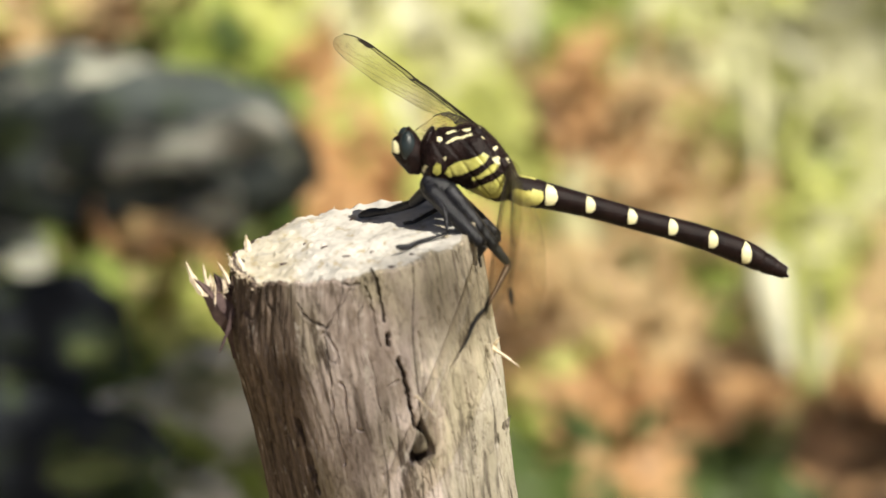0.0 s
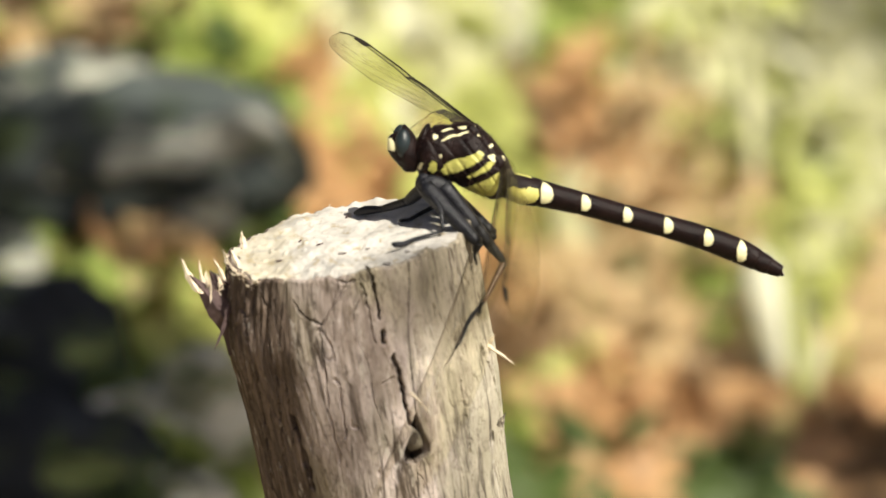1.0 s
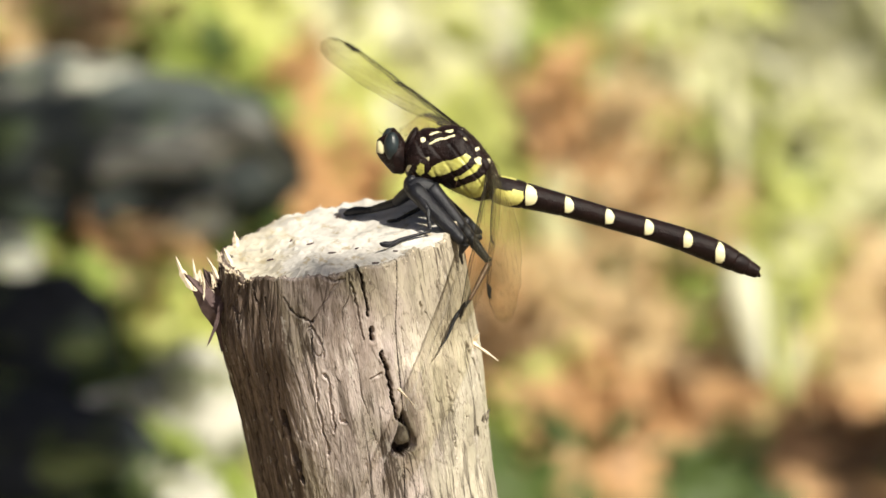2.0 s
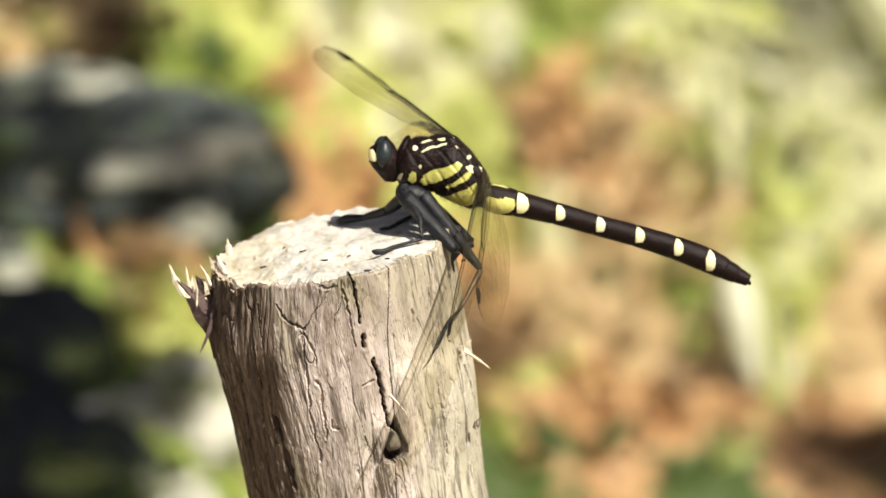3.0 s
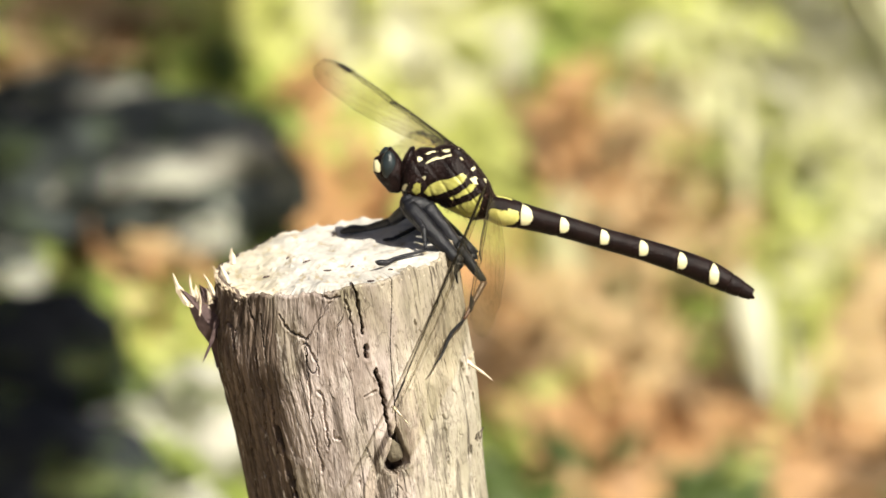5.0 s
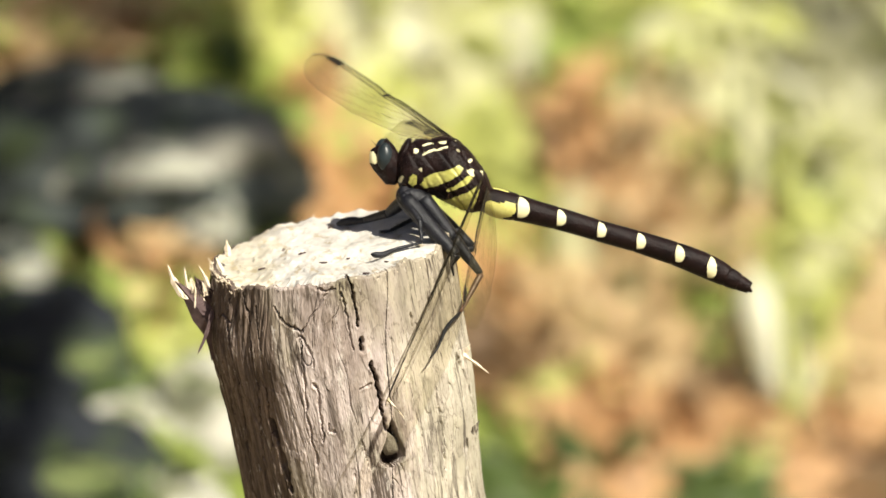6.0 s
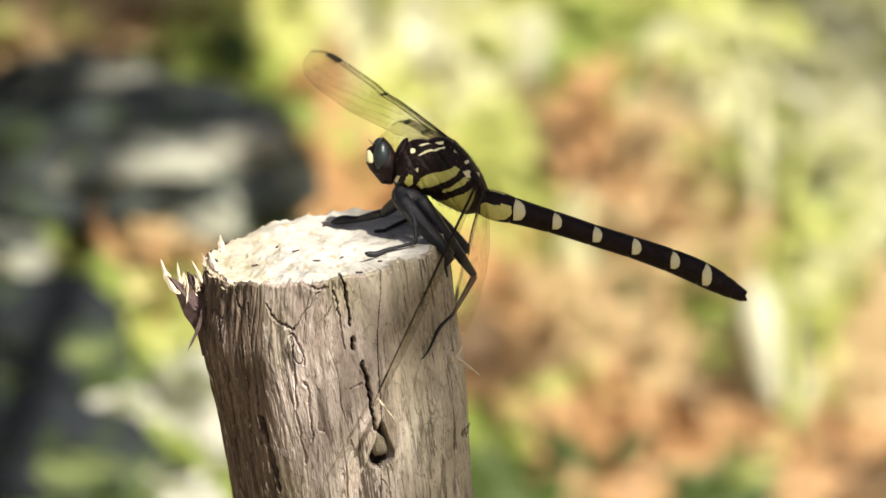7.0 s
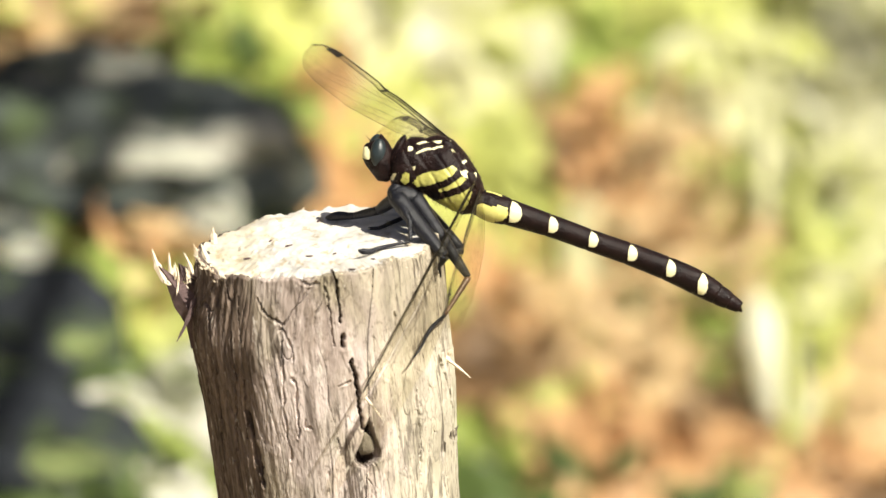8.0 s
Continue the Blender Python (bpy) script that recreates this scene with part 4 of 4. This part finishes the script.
DEAD = {k: [leaf_mesh("dead_leaf", 0.044, 0.024, 0.9, LEAVES[k], s) for s in range(3)] for k in ("orange", "tan", "pale", "cream", "brown")}
LABELS = {"orange": "curled orange-brown dead leaf on the soil", "tan": "dry tan dead leaf on the soil", "pale": "bleached pale dead leaf on the soil",
          "cream": "cream-white dead leaf on the soil", "brown": "dark brown rotting dead leaf on the soil"}


def drop_leaf(kind, x, y, rng, size=1.0, lift=0.0):
    ob = new("dead_leaf", rng.choice(DEAD[kind]))
    s = size * rng.uniform(0.75, 1.3)
    z = ground_height(x, y) + 0.006 * s + lift
    ob.matrix_basis = Matrix.Translation((x, y, z)) @ pose(0, 0, 0, 24 + rng.uniform(-28, 28), rng.uniform(-28, 28), 0) @ pose(0, 0, 0, 0, 0, rng.uniform(0, 360)) @ Matrix.Scale(s, 4)
    tagged(ob, LABELS[kind], "dead leaf", "leaf litter")


def build_sprig(kind, label):
    """A low plant: a stem with pairs of small leaves."""
    plant = tagged(empty("low_plant", Matrix.Identity(4)), label, "plant", "undergrowth")
    v, f = tube([(0, 0, -0.01), (0.002, 0, 0.02), (0.0, 0.002, 0.045)], [0.0009, 0.0008, 0.0004], 6)
    part("stem", mesh_of("stem", v, f, [LEAVES["green"]]), plant)
    me = leaf_mesh("leaf", 0.034, 0.021, 0.35, LEAVES[kind], 7)
    for k in range(7):
        ob = part("leaf", me, plant)
        a = k * 137.5
        h = 0.016 + 0.0036 * k
        ob.matrix_basis = pose(0, 0, h, 0, 0, a) @ pose(0.015, 0, 0, 0, -8 + 3 * (k % 3), 0)
    return plant


SPRIGS = {}


def grow(kind, x, y, rng, size=1.0):
    m = Matrix.Translation((x, y, ground_height(x, y))) @ pose(0, 0, 0, rng.uniform(20, 50), rng.uniform(-15, 15), rng.uniform(0, 360)) @ Matrix.Scale(size * rng.uniform(0.75, 1.25), 4)
    label = {"green": "low green plant with small oval leaves", "lime": "sunlit yellow-green low plant", "dark": "dark green low plant in the bank"}[kind]
    if kind not in SPRIGS:
        SPRIGS[kind] = build_sprig(kind, label)
        SPRIGS[kind].matrix_basis = m
    else:
        c = copy_thing(SPRIGS[kind], m)
        c.scale = m.to_scale()


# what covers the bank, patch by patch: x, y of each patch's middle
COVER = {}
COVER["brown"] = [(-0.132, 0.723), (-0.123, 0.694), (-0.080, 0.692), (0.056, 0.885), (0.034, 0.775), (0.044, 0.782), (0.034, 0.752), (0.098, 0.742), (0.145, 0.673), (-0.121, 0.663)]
# the first five dark patches stand in for shade in the hollow
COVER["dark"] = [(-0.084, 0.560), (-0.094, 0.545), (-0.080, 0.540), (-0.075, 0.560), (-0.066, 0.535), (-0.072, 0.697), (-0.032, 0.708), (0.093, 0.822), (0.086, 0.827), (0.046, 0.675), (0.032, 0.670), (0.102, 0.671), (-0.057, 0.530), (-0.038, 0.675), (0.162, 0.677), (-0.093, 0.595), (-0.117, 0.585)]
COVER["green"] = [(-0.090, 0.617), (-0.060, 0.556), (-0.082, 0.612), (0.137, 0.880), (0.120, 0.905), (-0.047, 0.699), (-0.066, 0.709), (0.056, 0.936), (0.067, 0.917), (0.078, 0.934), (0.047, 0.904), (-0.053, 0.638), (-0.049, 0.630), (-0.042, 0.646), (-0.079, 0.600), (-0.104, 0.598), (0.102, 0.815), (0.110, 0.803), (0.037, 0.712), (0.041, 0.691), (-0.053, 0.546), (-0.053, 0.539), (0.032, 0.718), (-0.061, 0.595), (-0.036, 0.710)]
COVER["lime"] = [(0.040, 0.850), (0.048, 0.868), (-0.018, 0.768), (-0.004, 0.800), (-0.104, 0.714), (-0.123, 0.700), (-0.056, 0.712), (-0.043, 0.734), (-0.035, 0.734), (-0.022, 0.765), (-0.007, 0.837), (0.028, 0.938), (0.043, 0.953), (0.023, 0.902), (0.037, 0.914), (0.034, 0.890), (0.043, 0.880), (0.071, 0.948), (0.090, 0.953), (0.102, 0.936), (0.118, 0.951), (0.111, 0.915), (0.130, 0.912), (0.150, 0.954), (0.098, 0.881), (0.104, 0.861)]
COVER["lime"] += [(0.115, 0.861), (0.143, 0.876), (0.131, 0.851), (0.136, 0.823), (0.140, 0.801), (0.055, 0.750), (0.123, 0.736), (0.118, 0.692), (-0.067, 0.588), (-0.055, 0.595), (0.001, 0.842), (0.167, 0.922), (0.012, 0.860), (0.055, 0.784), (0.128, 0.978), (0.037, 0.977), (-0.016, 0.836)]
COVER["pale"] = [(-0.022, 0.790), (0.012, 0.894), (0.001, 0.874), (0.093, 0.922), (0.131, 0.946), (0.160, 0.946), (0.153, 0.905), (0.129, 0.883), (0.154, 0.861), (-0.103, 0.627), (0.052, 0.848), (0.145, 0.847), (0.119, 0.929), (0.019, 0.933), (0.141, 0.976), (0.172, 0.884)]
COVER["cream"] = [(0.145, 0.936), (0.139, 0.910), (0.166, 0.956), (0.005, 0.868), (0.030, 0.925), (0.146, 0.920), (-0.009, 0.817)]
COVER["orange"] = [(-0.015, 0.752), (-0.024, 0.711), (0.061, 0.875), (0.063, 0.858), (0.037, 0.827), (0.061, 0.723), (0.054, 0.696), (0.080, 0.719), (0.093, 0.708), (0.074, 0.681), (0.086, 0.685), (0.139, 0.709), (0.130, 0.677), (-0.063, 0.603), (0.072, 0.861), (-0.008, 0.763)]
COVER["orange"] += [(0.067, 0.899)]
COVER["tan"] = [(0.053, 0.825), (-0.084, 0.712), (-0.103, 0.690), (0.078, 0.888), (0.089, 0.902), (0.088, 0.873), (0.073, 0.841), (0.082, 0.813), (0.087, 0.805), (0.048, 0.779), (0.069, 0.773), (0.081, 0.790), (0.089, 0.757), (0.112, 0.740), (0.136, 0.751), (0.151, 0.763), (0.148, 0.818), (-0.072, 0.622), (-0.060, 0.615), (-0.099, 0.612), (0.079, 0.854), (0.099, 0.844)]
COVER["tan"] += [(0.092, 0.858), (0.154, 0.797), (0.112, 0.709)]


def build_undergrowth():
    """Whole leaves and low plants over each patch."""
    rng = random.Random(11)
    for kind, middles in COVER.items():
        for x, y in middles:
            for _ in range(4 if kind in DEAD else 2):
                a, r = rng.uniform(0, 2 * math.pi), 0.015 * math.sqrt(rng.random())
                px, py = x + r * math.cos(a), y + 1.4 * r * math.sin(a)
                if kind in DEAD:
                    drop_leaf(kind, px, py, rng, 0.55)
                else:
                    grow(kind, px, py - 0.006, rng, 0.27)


CARPETS = {
    "brown": ("crumbled_litter", "dark brown rotting leaf litter on the bank"), "orange": ("crumbled_litter", "orange-brown crumbled leaf litter on the bank"),
    "tan": ("crumbled_litter", "dry tan crumbled leaf litter on the bank"), "pale": ("crumbled_litter", "bleached crumbled leaf litter on the bank"),
    "cream": ("crumbled_litter", "cream-white crumbled leaf litter on the bank"), "lime": ("creeping_plant", "sunlit yellow-green creeping ground cover on the bank"),
    "green": ("creeping_plant", "green creeping ground cover on the bank"), "dark": ("creeping_plant", "dark green creeping ground cover on the bank"),
}


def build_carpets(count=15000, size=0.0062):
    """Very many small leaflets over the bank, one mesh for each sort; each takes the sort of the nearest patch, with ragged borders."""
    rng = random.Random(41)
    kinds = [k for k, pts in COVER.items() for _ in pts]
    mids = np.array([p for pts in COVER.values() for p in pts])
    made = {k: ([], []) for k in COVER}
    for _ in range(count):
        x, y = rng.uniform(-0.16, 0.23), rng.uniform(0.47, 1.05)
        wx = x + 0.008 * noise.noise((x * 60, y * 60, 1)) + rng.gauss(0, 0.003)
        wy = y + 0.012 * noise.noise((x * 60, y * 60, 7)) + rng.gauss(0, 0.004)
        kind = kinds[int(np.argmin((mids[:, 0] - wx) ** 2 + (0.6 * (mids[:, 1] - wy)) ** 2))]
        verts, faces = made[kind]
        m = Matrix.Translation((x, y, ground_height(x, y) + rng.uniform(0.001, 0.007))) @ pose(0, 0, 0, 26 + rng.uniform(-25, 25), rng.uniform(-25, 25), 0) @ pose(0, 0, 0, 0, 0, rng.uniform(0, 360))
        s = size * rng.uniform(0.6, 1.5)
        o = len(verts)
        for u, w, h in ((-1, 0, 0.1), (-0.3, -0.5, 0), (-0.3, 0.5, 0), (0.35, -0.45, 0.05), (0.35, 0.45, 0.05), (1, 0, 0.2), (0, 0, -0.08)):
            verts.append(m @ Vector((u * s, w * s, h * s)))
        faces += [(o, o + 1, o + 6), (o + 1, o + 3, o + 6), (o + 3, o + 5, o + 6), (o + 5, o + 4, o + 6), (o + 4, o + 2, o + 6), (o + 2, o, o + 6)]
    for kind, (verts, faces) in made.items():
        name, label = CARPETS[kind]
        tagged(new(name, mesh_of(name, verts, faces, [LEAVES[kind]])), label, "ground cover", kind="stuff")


def boulder(name, x, y, z, size, mat, seed, label, turn=0.0):
    nu, nv = 60, 40
    verts = []
    for i in range(nv + 1):
        u = math.pi * i / nv
        for j in range(nu):
            a = 2 * math.pi * j / nu
            d = Vector((math.sin(u) * math.cos(a), math.sin(u) * math.sin(a), math.cos(u)))
            r = 1 + 0.22 * noise.noise(d * 1.6 + Vector((seed, 0, 0))) + 0.10 * noise.noise(d * 4 + Vector((0, seed, 0))) + 0.04 * noise.noise(d * 12)
            verts.append(Vector((d.x * size[0], d.y * size[1], d.z * size[2])) * r)
    ob = new(name, mesh_of(name, verts, grid_faces(nv + 1, nu, True), [mat]))
    ob.matrix_basis = pose(x, y, z, 0, 0, turn)
    tagged(ob, label, "stone")


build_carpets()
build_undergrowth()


def stone_at(name, x, y, lift, size, mat, seed, label, turn=0.0):
    boulder(name, x, y, ground_height(x, y) + lift, size, mat, seed, label, turn)


stone_at("mossy_stone", -0.086, 0.640, 0.010, (0.064, 0.030, 0.023), DARK_STONE, 3.1, "dark mossy stone with painted pale sun patches on the bank", 8)
stone_at("mossy_stone", -0.046, 0.652, 0.008, (0.026, 0.020, 0.021), DARK_STONE, 8.3, "dark mossy stone on the bank", -10)
# pale slabs stand in for sunlit parts of the dark rock
stone_at("lichened_stone", -0.078, 0.621, 0.022, (0.029, 0.013, 0.0085), SUN_PATCHED, 1.3, "flat pale stone added for a sunlit band of the dark stone", 4)
stone_at("lichened_stone", -0.050, 0.620, 0.013, (0.012, 0.010, 0.010), SUN_PATCHED, 5.9, "pale stone added for a sunlit patch of the dark stone", -20)
stone_at("lichened_stone", -0.090, 0.642, 0.030, (0.026, 0.012, 0.009), SUN_PATCHED, 8.8, "pale stone added for a sunlit patch on top of the dark stone", 12)
# two near-black stones fill a gap that is only in shade
stone_at("wet_stone", -0.093, 0.568, 0.008, (0.026, 0.016, 0.022), HOLLOW_SHADE, 5.2, "near-black stone standing in for the shaded hollow of the bank", 20)
stone_at("wet_stone", -0.092, 0.530, 0.004, (0.034, 0.018, 0.022), HOLLOW_SHADE, 1.7, "near-black stone standing in for the shaded hollow of the bank", 0)
stone_at("pale_stone", -0.049, 0.552, 0.004, (0.016, 0.014, 0.022), PALE_STONE, 2.4, "pale sunlit stone beside the stake", 15)
stone_at("pale_stone", -0.066, 0.549, 0.000, (0.019, 0.012, 0.010), PALE_STONE, 6.6, "low pale sunlit stone beside the stake", 10)
stone_at("pale_stone", -0.081, 0.574, 0.001, (0.009, 0.008, 0.006), PALE_STONE, 4.1, "small pale greenish stone", 30)
stone_at("pale_stone", -0.055, 0.522, -0.002, (0.016, 0.010, 0.011), PALE_STONE, 7.7, "low pale sunlit stone beside the stake", -12)
stone_at("lichened_stone", -0.110, 0.628, 0.024, (0.013, 0.010, 0.009), PALE_STONE, 3.7, "pale stone added for a sunlit patch of the dark stone", 15)
stone_at("pale_stone", -0.104, 0.604, 0.006, (0.012, 0.010, 0.010), SUN_PATCHED, 9.1, "small pale sunlit stone", 0)


def blade_mesh(name, pts, widths, mat):
    """A thin tapering blade with a folded midrib."""
    rows = smooth_path([(*p, w) for p, w in zip(pts, widths)], 6)
    verts = []
    for i, r in enumerate(rows):
        c, w = Vector(r[:3]), r[3]
        verts += [c + Vector((-w, 0.25 * w, 0)), c + Vector((0, -0.2 * w, 0)), c + Vector((w, 0.25 * w, 0)), c + Vector((0, 0.1 * w + 0.0003, 0))]
    return mesh_of(name, verts, grid_faces(len(rows), 4, True), [mat])


def tuft(x, y, blades, label):
    """Grass: each blade given by height, lean to the side and half width."""
    t = tagged(empty("grass_tuft", Matrix.Translation((x, y, ground_height(x, y)))), label, "grass", "grass")
    for k, (h, lean, w, kind) in enumerate(blades):
        dx = 0.006 * math.sin(k * 2.3)
        part("blade", blade_mesh("blade", [(dx, 0, -0.004), (dx + lean * 0.25, 0.14 * h, h * 0.35), (dx + lean * 0.6, 0.36 * h, h * 0.72), (dx + lean, 0.62 * h, h)],
                                 [w * 0.4, w * 0.8, w, 0.0003], LEAVES[kind]), t)
    return t


tuft(0.121, 0.735, [(0.044, -0.010, 0.0110, "cream"), (0.020, 0.006, 0.004, "pale")], "pale broad grass blade standing in the litter")
tuft(0.123, 0.700, [(0.055, -0.004, 0.0028, "lime"), (0.030, 0.010, 0.002, "lime")], "long pale-green grass blades")
tuft(0.116, 0.850, [(0.052, -0.003, 0.0042, "pale"), (0.034, 0.010, 0.003, "lime")], "broad pale-green grass blade on the bank")
tuft(0.060, 0.668, [(0.02, 0.02, 0.006, "dark"), (0.022, -0.018, 0.006, "dark")], "dark green grass at the foot of the bank")


# ---- shade: an unseen sapling added between the sun and the place ----
SAPLING_FOOT = Vector((1.25, -0.40, 0.0))
SAPLING_FOOT.z = ground_height(SAPLING_FOOT.x, SAPLING_FOOT.y)
sapling = tagged(empty("sapling", Matrix.Translation(SAPLING_FOOT)), "unseen young leafy tree added so its swaying boughs shade the place", "tree")
crook = [(0, 0, -0.05, 0.034), (0.02, 0.01, 0.6, 0.030), (-0.01, -0.02, 1.3, 0.024), (0.02, 0.0, 2.0, 0.016), (0.0, 0.02, 2.7, 0.005)]
rows_ = smooth_path(crook, 8)
v_, f_ = tube([r[:3] for r in rows_], list(rows_[:, 3]), 14)
part("trunk", mesh_of("trunk", v_, f_, [BARK]), sapling, "slim brown trunk")


def build_bough(seed, count, spread, leaf_len, point, far):
    """An added bough that shades a point, a way towards the sun: a bent branch, many leaves, and a limb that joins it
    to the trunk.
    """
    rng = random.Random(seed)
    v, f = tube([SUN_FROM * 0.42 + Vector((0, -0.32, 0)), SUN_FROM * 0.34 + Vector((0, -0.12, 0)), SUN_FROM * 0.12, (0, 0, 0), (-spread[0] * 0.6, 0, -0.01)], [0.007, 0.006, 0.004, 0.003, 0.001], 8)
    bough = part("bough", mesh_of("bough", v, f, [BARK]), sapling, "swaying bough with green leaves, added for shade")
    me = leaf_mesh("leaf", leaf_len, leaf_len * 0.55, 0.3, LEAVES["green"], seed)
    for k in range(count):
        ob = part("leaf", me, bough)
        p = (rng.uniform(-spread[0], spread[0]), rng.uniform(-spread[1], spread[1]), rng.uniform(-0.02, 0.04))
        ob.matrix_basis = pose(*p, rng.uniform(15, 60), rng.uniform(-25, 25), rng.uniform(0, 360))
    end = towards_sun(point, far + 0.4) - SAPLING_FOOT + Vector((0, -0.32, 0))
    high = min(2.4, end.z * 0.85)
    rows = smooth_path([(0, 0, high, 0.013), (end.x * 0.5, end.y * 0.5, (high + end.z) / 2 + 0.05, 0.010), (end.x, end.y, end.z, 0.006)], 8)
    v, f = tube([r[:3] for r in rows], list(rows[:, 3]), 8)
    part("limb", mesh_of("limb", v, f, [BARK]), sapling)
    return bough, towards_sun(point, far) - SAPLING_FOOT


def towards_sun(point, far):
    return Vector(point) + SUN_FROM * far


# added boughs out of view, each placed so its shadow dims one spot
BOUGHS = {
    "stones": build_bough(21, 46, (0.075, 0.010), 0.028, (-0.062, 0.622, 0.085), 1.1),
    "litter": build_bough(24, 40, (0.06, 0.07), 0.05, (0.165, 0.62, 0.0), 1.4),
    "low": build_bough(23, 75, (0.055, 0.08), 0.045, (-0.062, 0.505, 0.04), 1.25),
    "bank": build_bough(26, 32, (0.055, 0.030), 0.040, (-0.095, 0.725, 0.13), 1.6),
    "flank": build_bough(27, 8, (0.040, 0.012), 0.026, (0.0, -0.022, 0.232), 1.9),
    "passing": build_bough(22, 190, (0.082, 0.10), 0.055, (0.02, 0.0, 0.28), 1.5),
}


# ---- what moves ----
def motions():
    sway = {
        "stones": [(0.0, 0.0, 0.0), (1.5, -0.002, 0.004), (3.0, -0.006, 0.012), (3.5, -0.008, 0.018), (4.5, -0.022, 0.030), (6.0, -0.026, 0.032), (8.0, -0.030, 0.032)],
        "litter": [(0.0, 0.0, 0.0), (1.5, 0.01, 0.0), (3.0, 0.03, 0.0), (4.5, 0.07, 0.0), (6.0, 0.09, 0.0), (8.0, 0.12, 0.0)],
        "low": [(0.0, 0.0, 0.0), (0.8, -0.005, 0.0), (1.15, -0.05, 0.0), (1.6, -0.075, 0.0), (3.0, -0.066, 0.0), (4.5, -0.080, 0.0), (6.0, -0.115, 0.0), (7.0, -0.17, 0.0), (8.0, -0.25, 0.0)],
        "bank": [(0.0, -0.09, 0.04), (1.5, -0.06, 0.02), (3.0, -0.035, 0.01), (4.5, -0.008, 0.0), (6.5, -0.005, 0.0), (7.0, -0.008, 0.0), (7.25, -0.04, 0.01), (7.5, -0.12, 0.03), (8.0, -0.16, 0.04)],
        "flank": [(0.0, 0.0, 0.0), (1.0, -0.003, 0.0), (1.5, -0.012, 0.0), (3.0, -0.05, -0.01), (3.5, -0.08, -0.02), (4.5, -0.13, -0.02), (8.0, -0.15, -0.02)],
        "passing": [(0.0, 0.26, 0.0), (4.0, 0.25, 0.0), (6.0, 0.24, 0.0), (6.5, 0.20, 0.0), (6.75, 0.145, 0.0), (7.0, 0.086, 0.0), (7.25, 0.048, 0.0), (7.5, -0.010, 0.0), (7.75, -0.085, 0.0), (7.9, -0.155, 0.0), (8.0, -0.25, 0.0)],
    }
    for which, rows in sway.items():
        bough, home = BOUGHS[which]
        walk(bough, [(t, pose(home.x + dx, home.y + dy, home.z)) for t, dx, dy in rows])
    # forewing on the viewer's side swings forward and down; the others settle with it
    walk(NEAR_FORE, [(t, wing_pose((29.34, -3.36, 13.55), way, twist)) for t, way, twist in [
        (0.0, (-45, -380, -255), 66), (1.5, (-52, -370, -265), 66), (3.0, (-62, -350, -285), 68), (3.5, (-75, -325, -310), 70),
        (4.5, (-166, -215, -410), 82), (6.0, (-170, -200, -404), 83), (8.0, (-177, -195, -398), 83)]])
    walk(NEAR_HIND, [(t, wing_pose((30.69, -3.14, 12.32), way, twist)) for t, way, twist in [
        (0.0, (-16, -400, -225), -50), (1.5, (-18, -400, -222), -52), (3.5, (-26, -405, -212), -55), (4.5, (-36, -400, -205), -55), (6.0, (-42, -400, -200), -62), (8.0, (-44, -400, -198), -64)]])
    walk(FAR_FORE, [(t, wing_pose((24.42, 2.24, 21.39), way, twist)) for t, way, twist in [
        (0.0, (-214, 388, 172), 57), (3.5, (-215, 388, 171), 57), (4.5, (-218, 386, 170), 55), (6.0, (-243, 376, 168), 40), (8.0, (-244, 376, 170), 38)]])
    walk(FAR_HIND, [(t, wing_pose((24.19, 2.46, 21.17), way, twist)) for t, way, twist in [
        (0.0, (-56, 440, 36), 32), (4.5, (-62, 440, 40), 32), (6.0, (-86, 440, 46), 30), (8.0, (-90, 440, 50), 30)]])


motions()
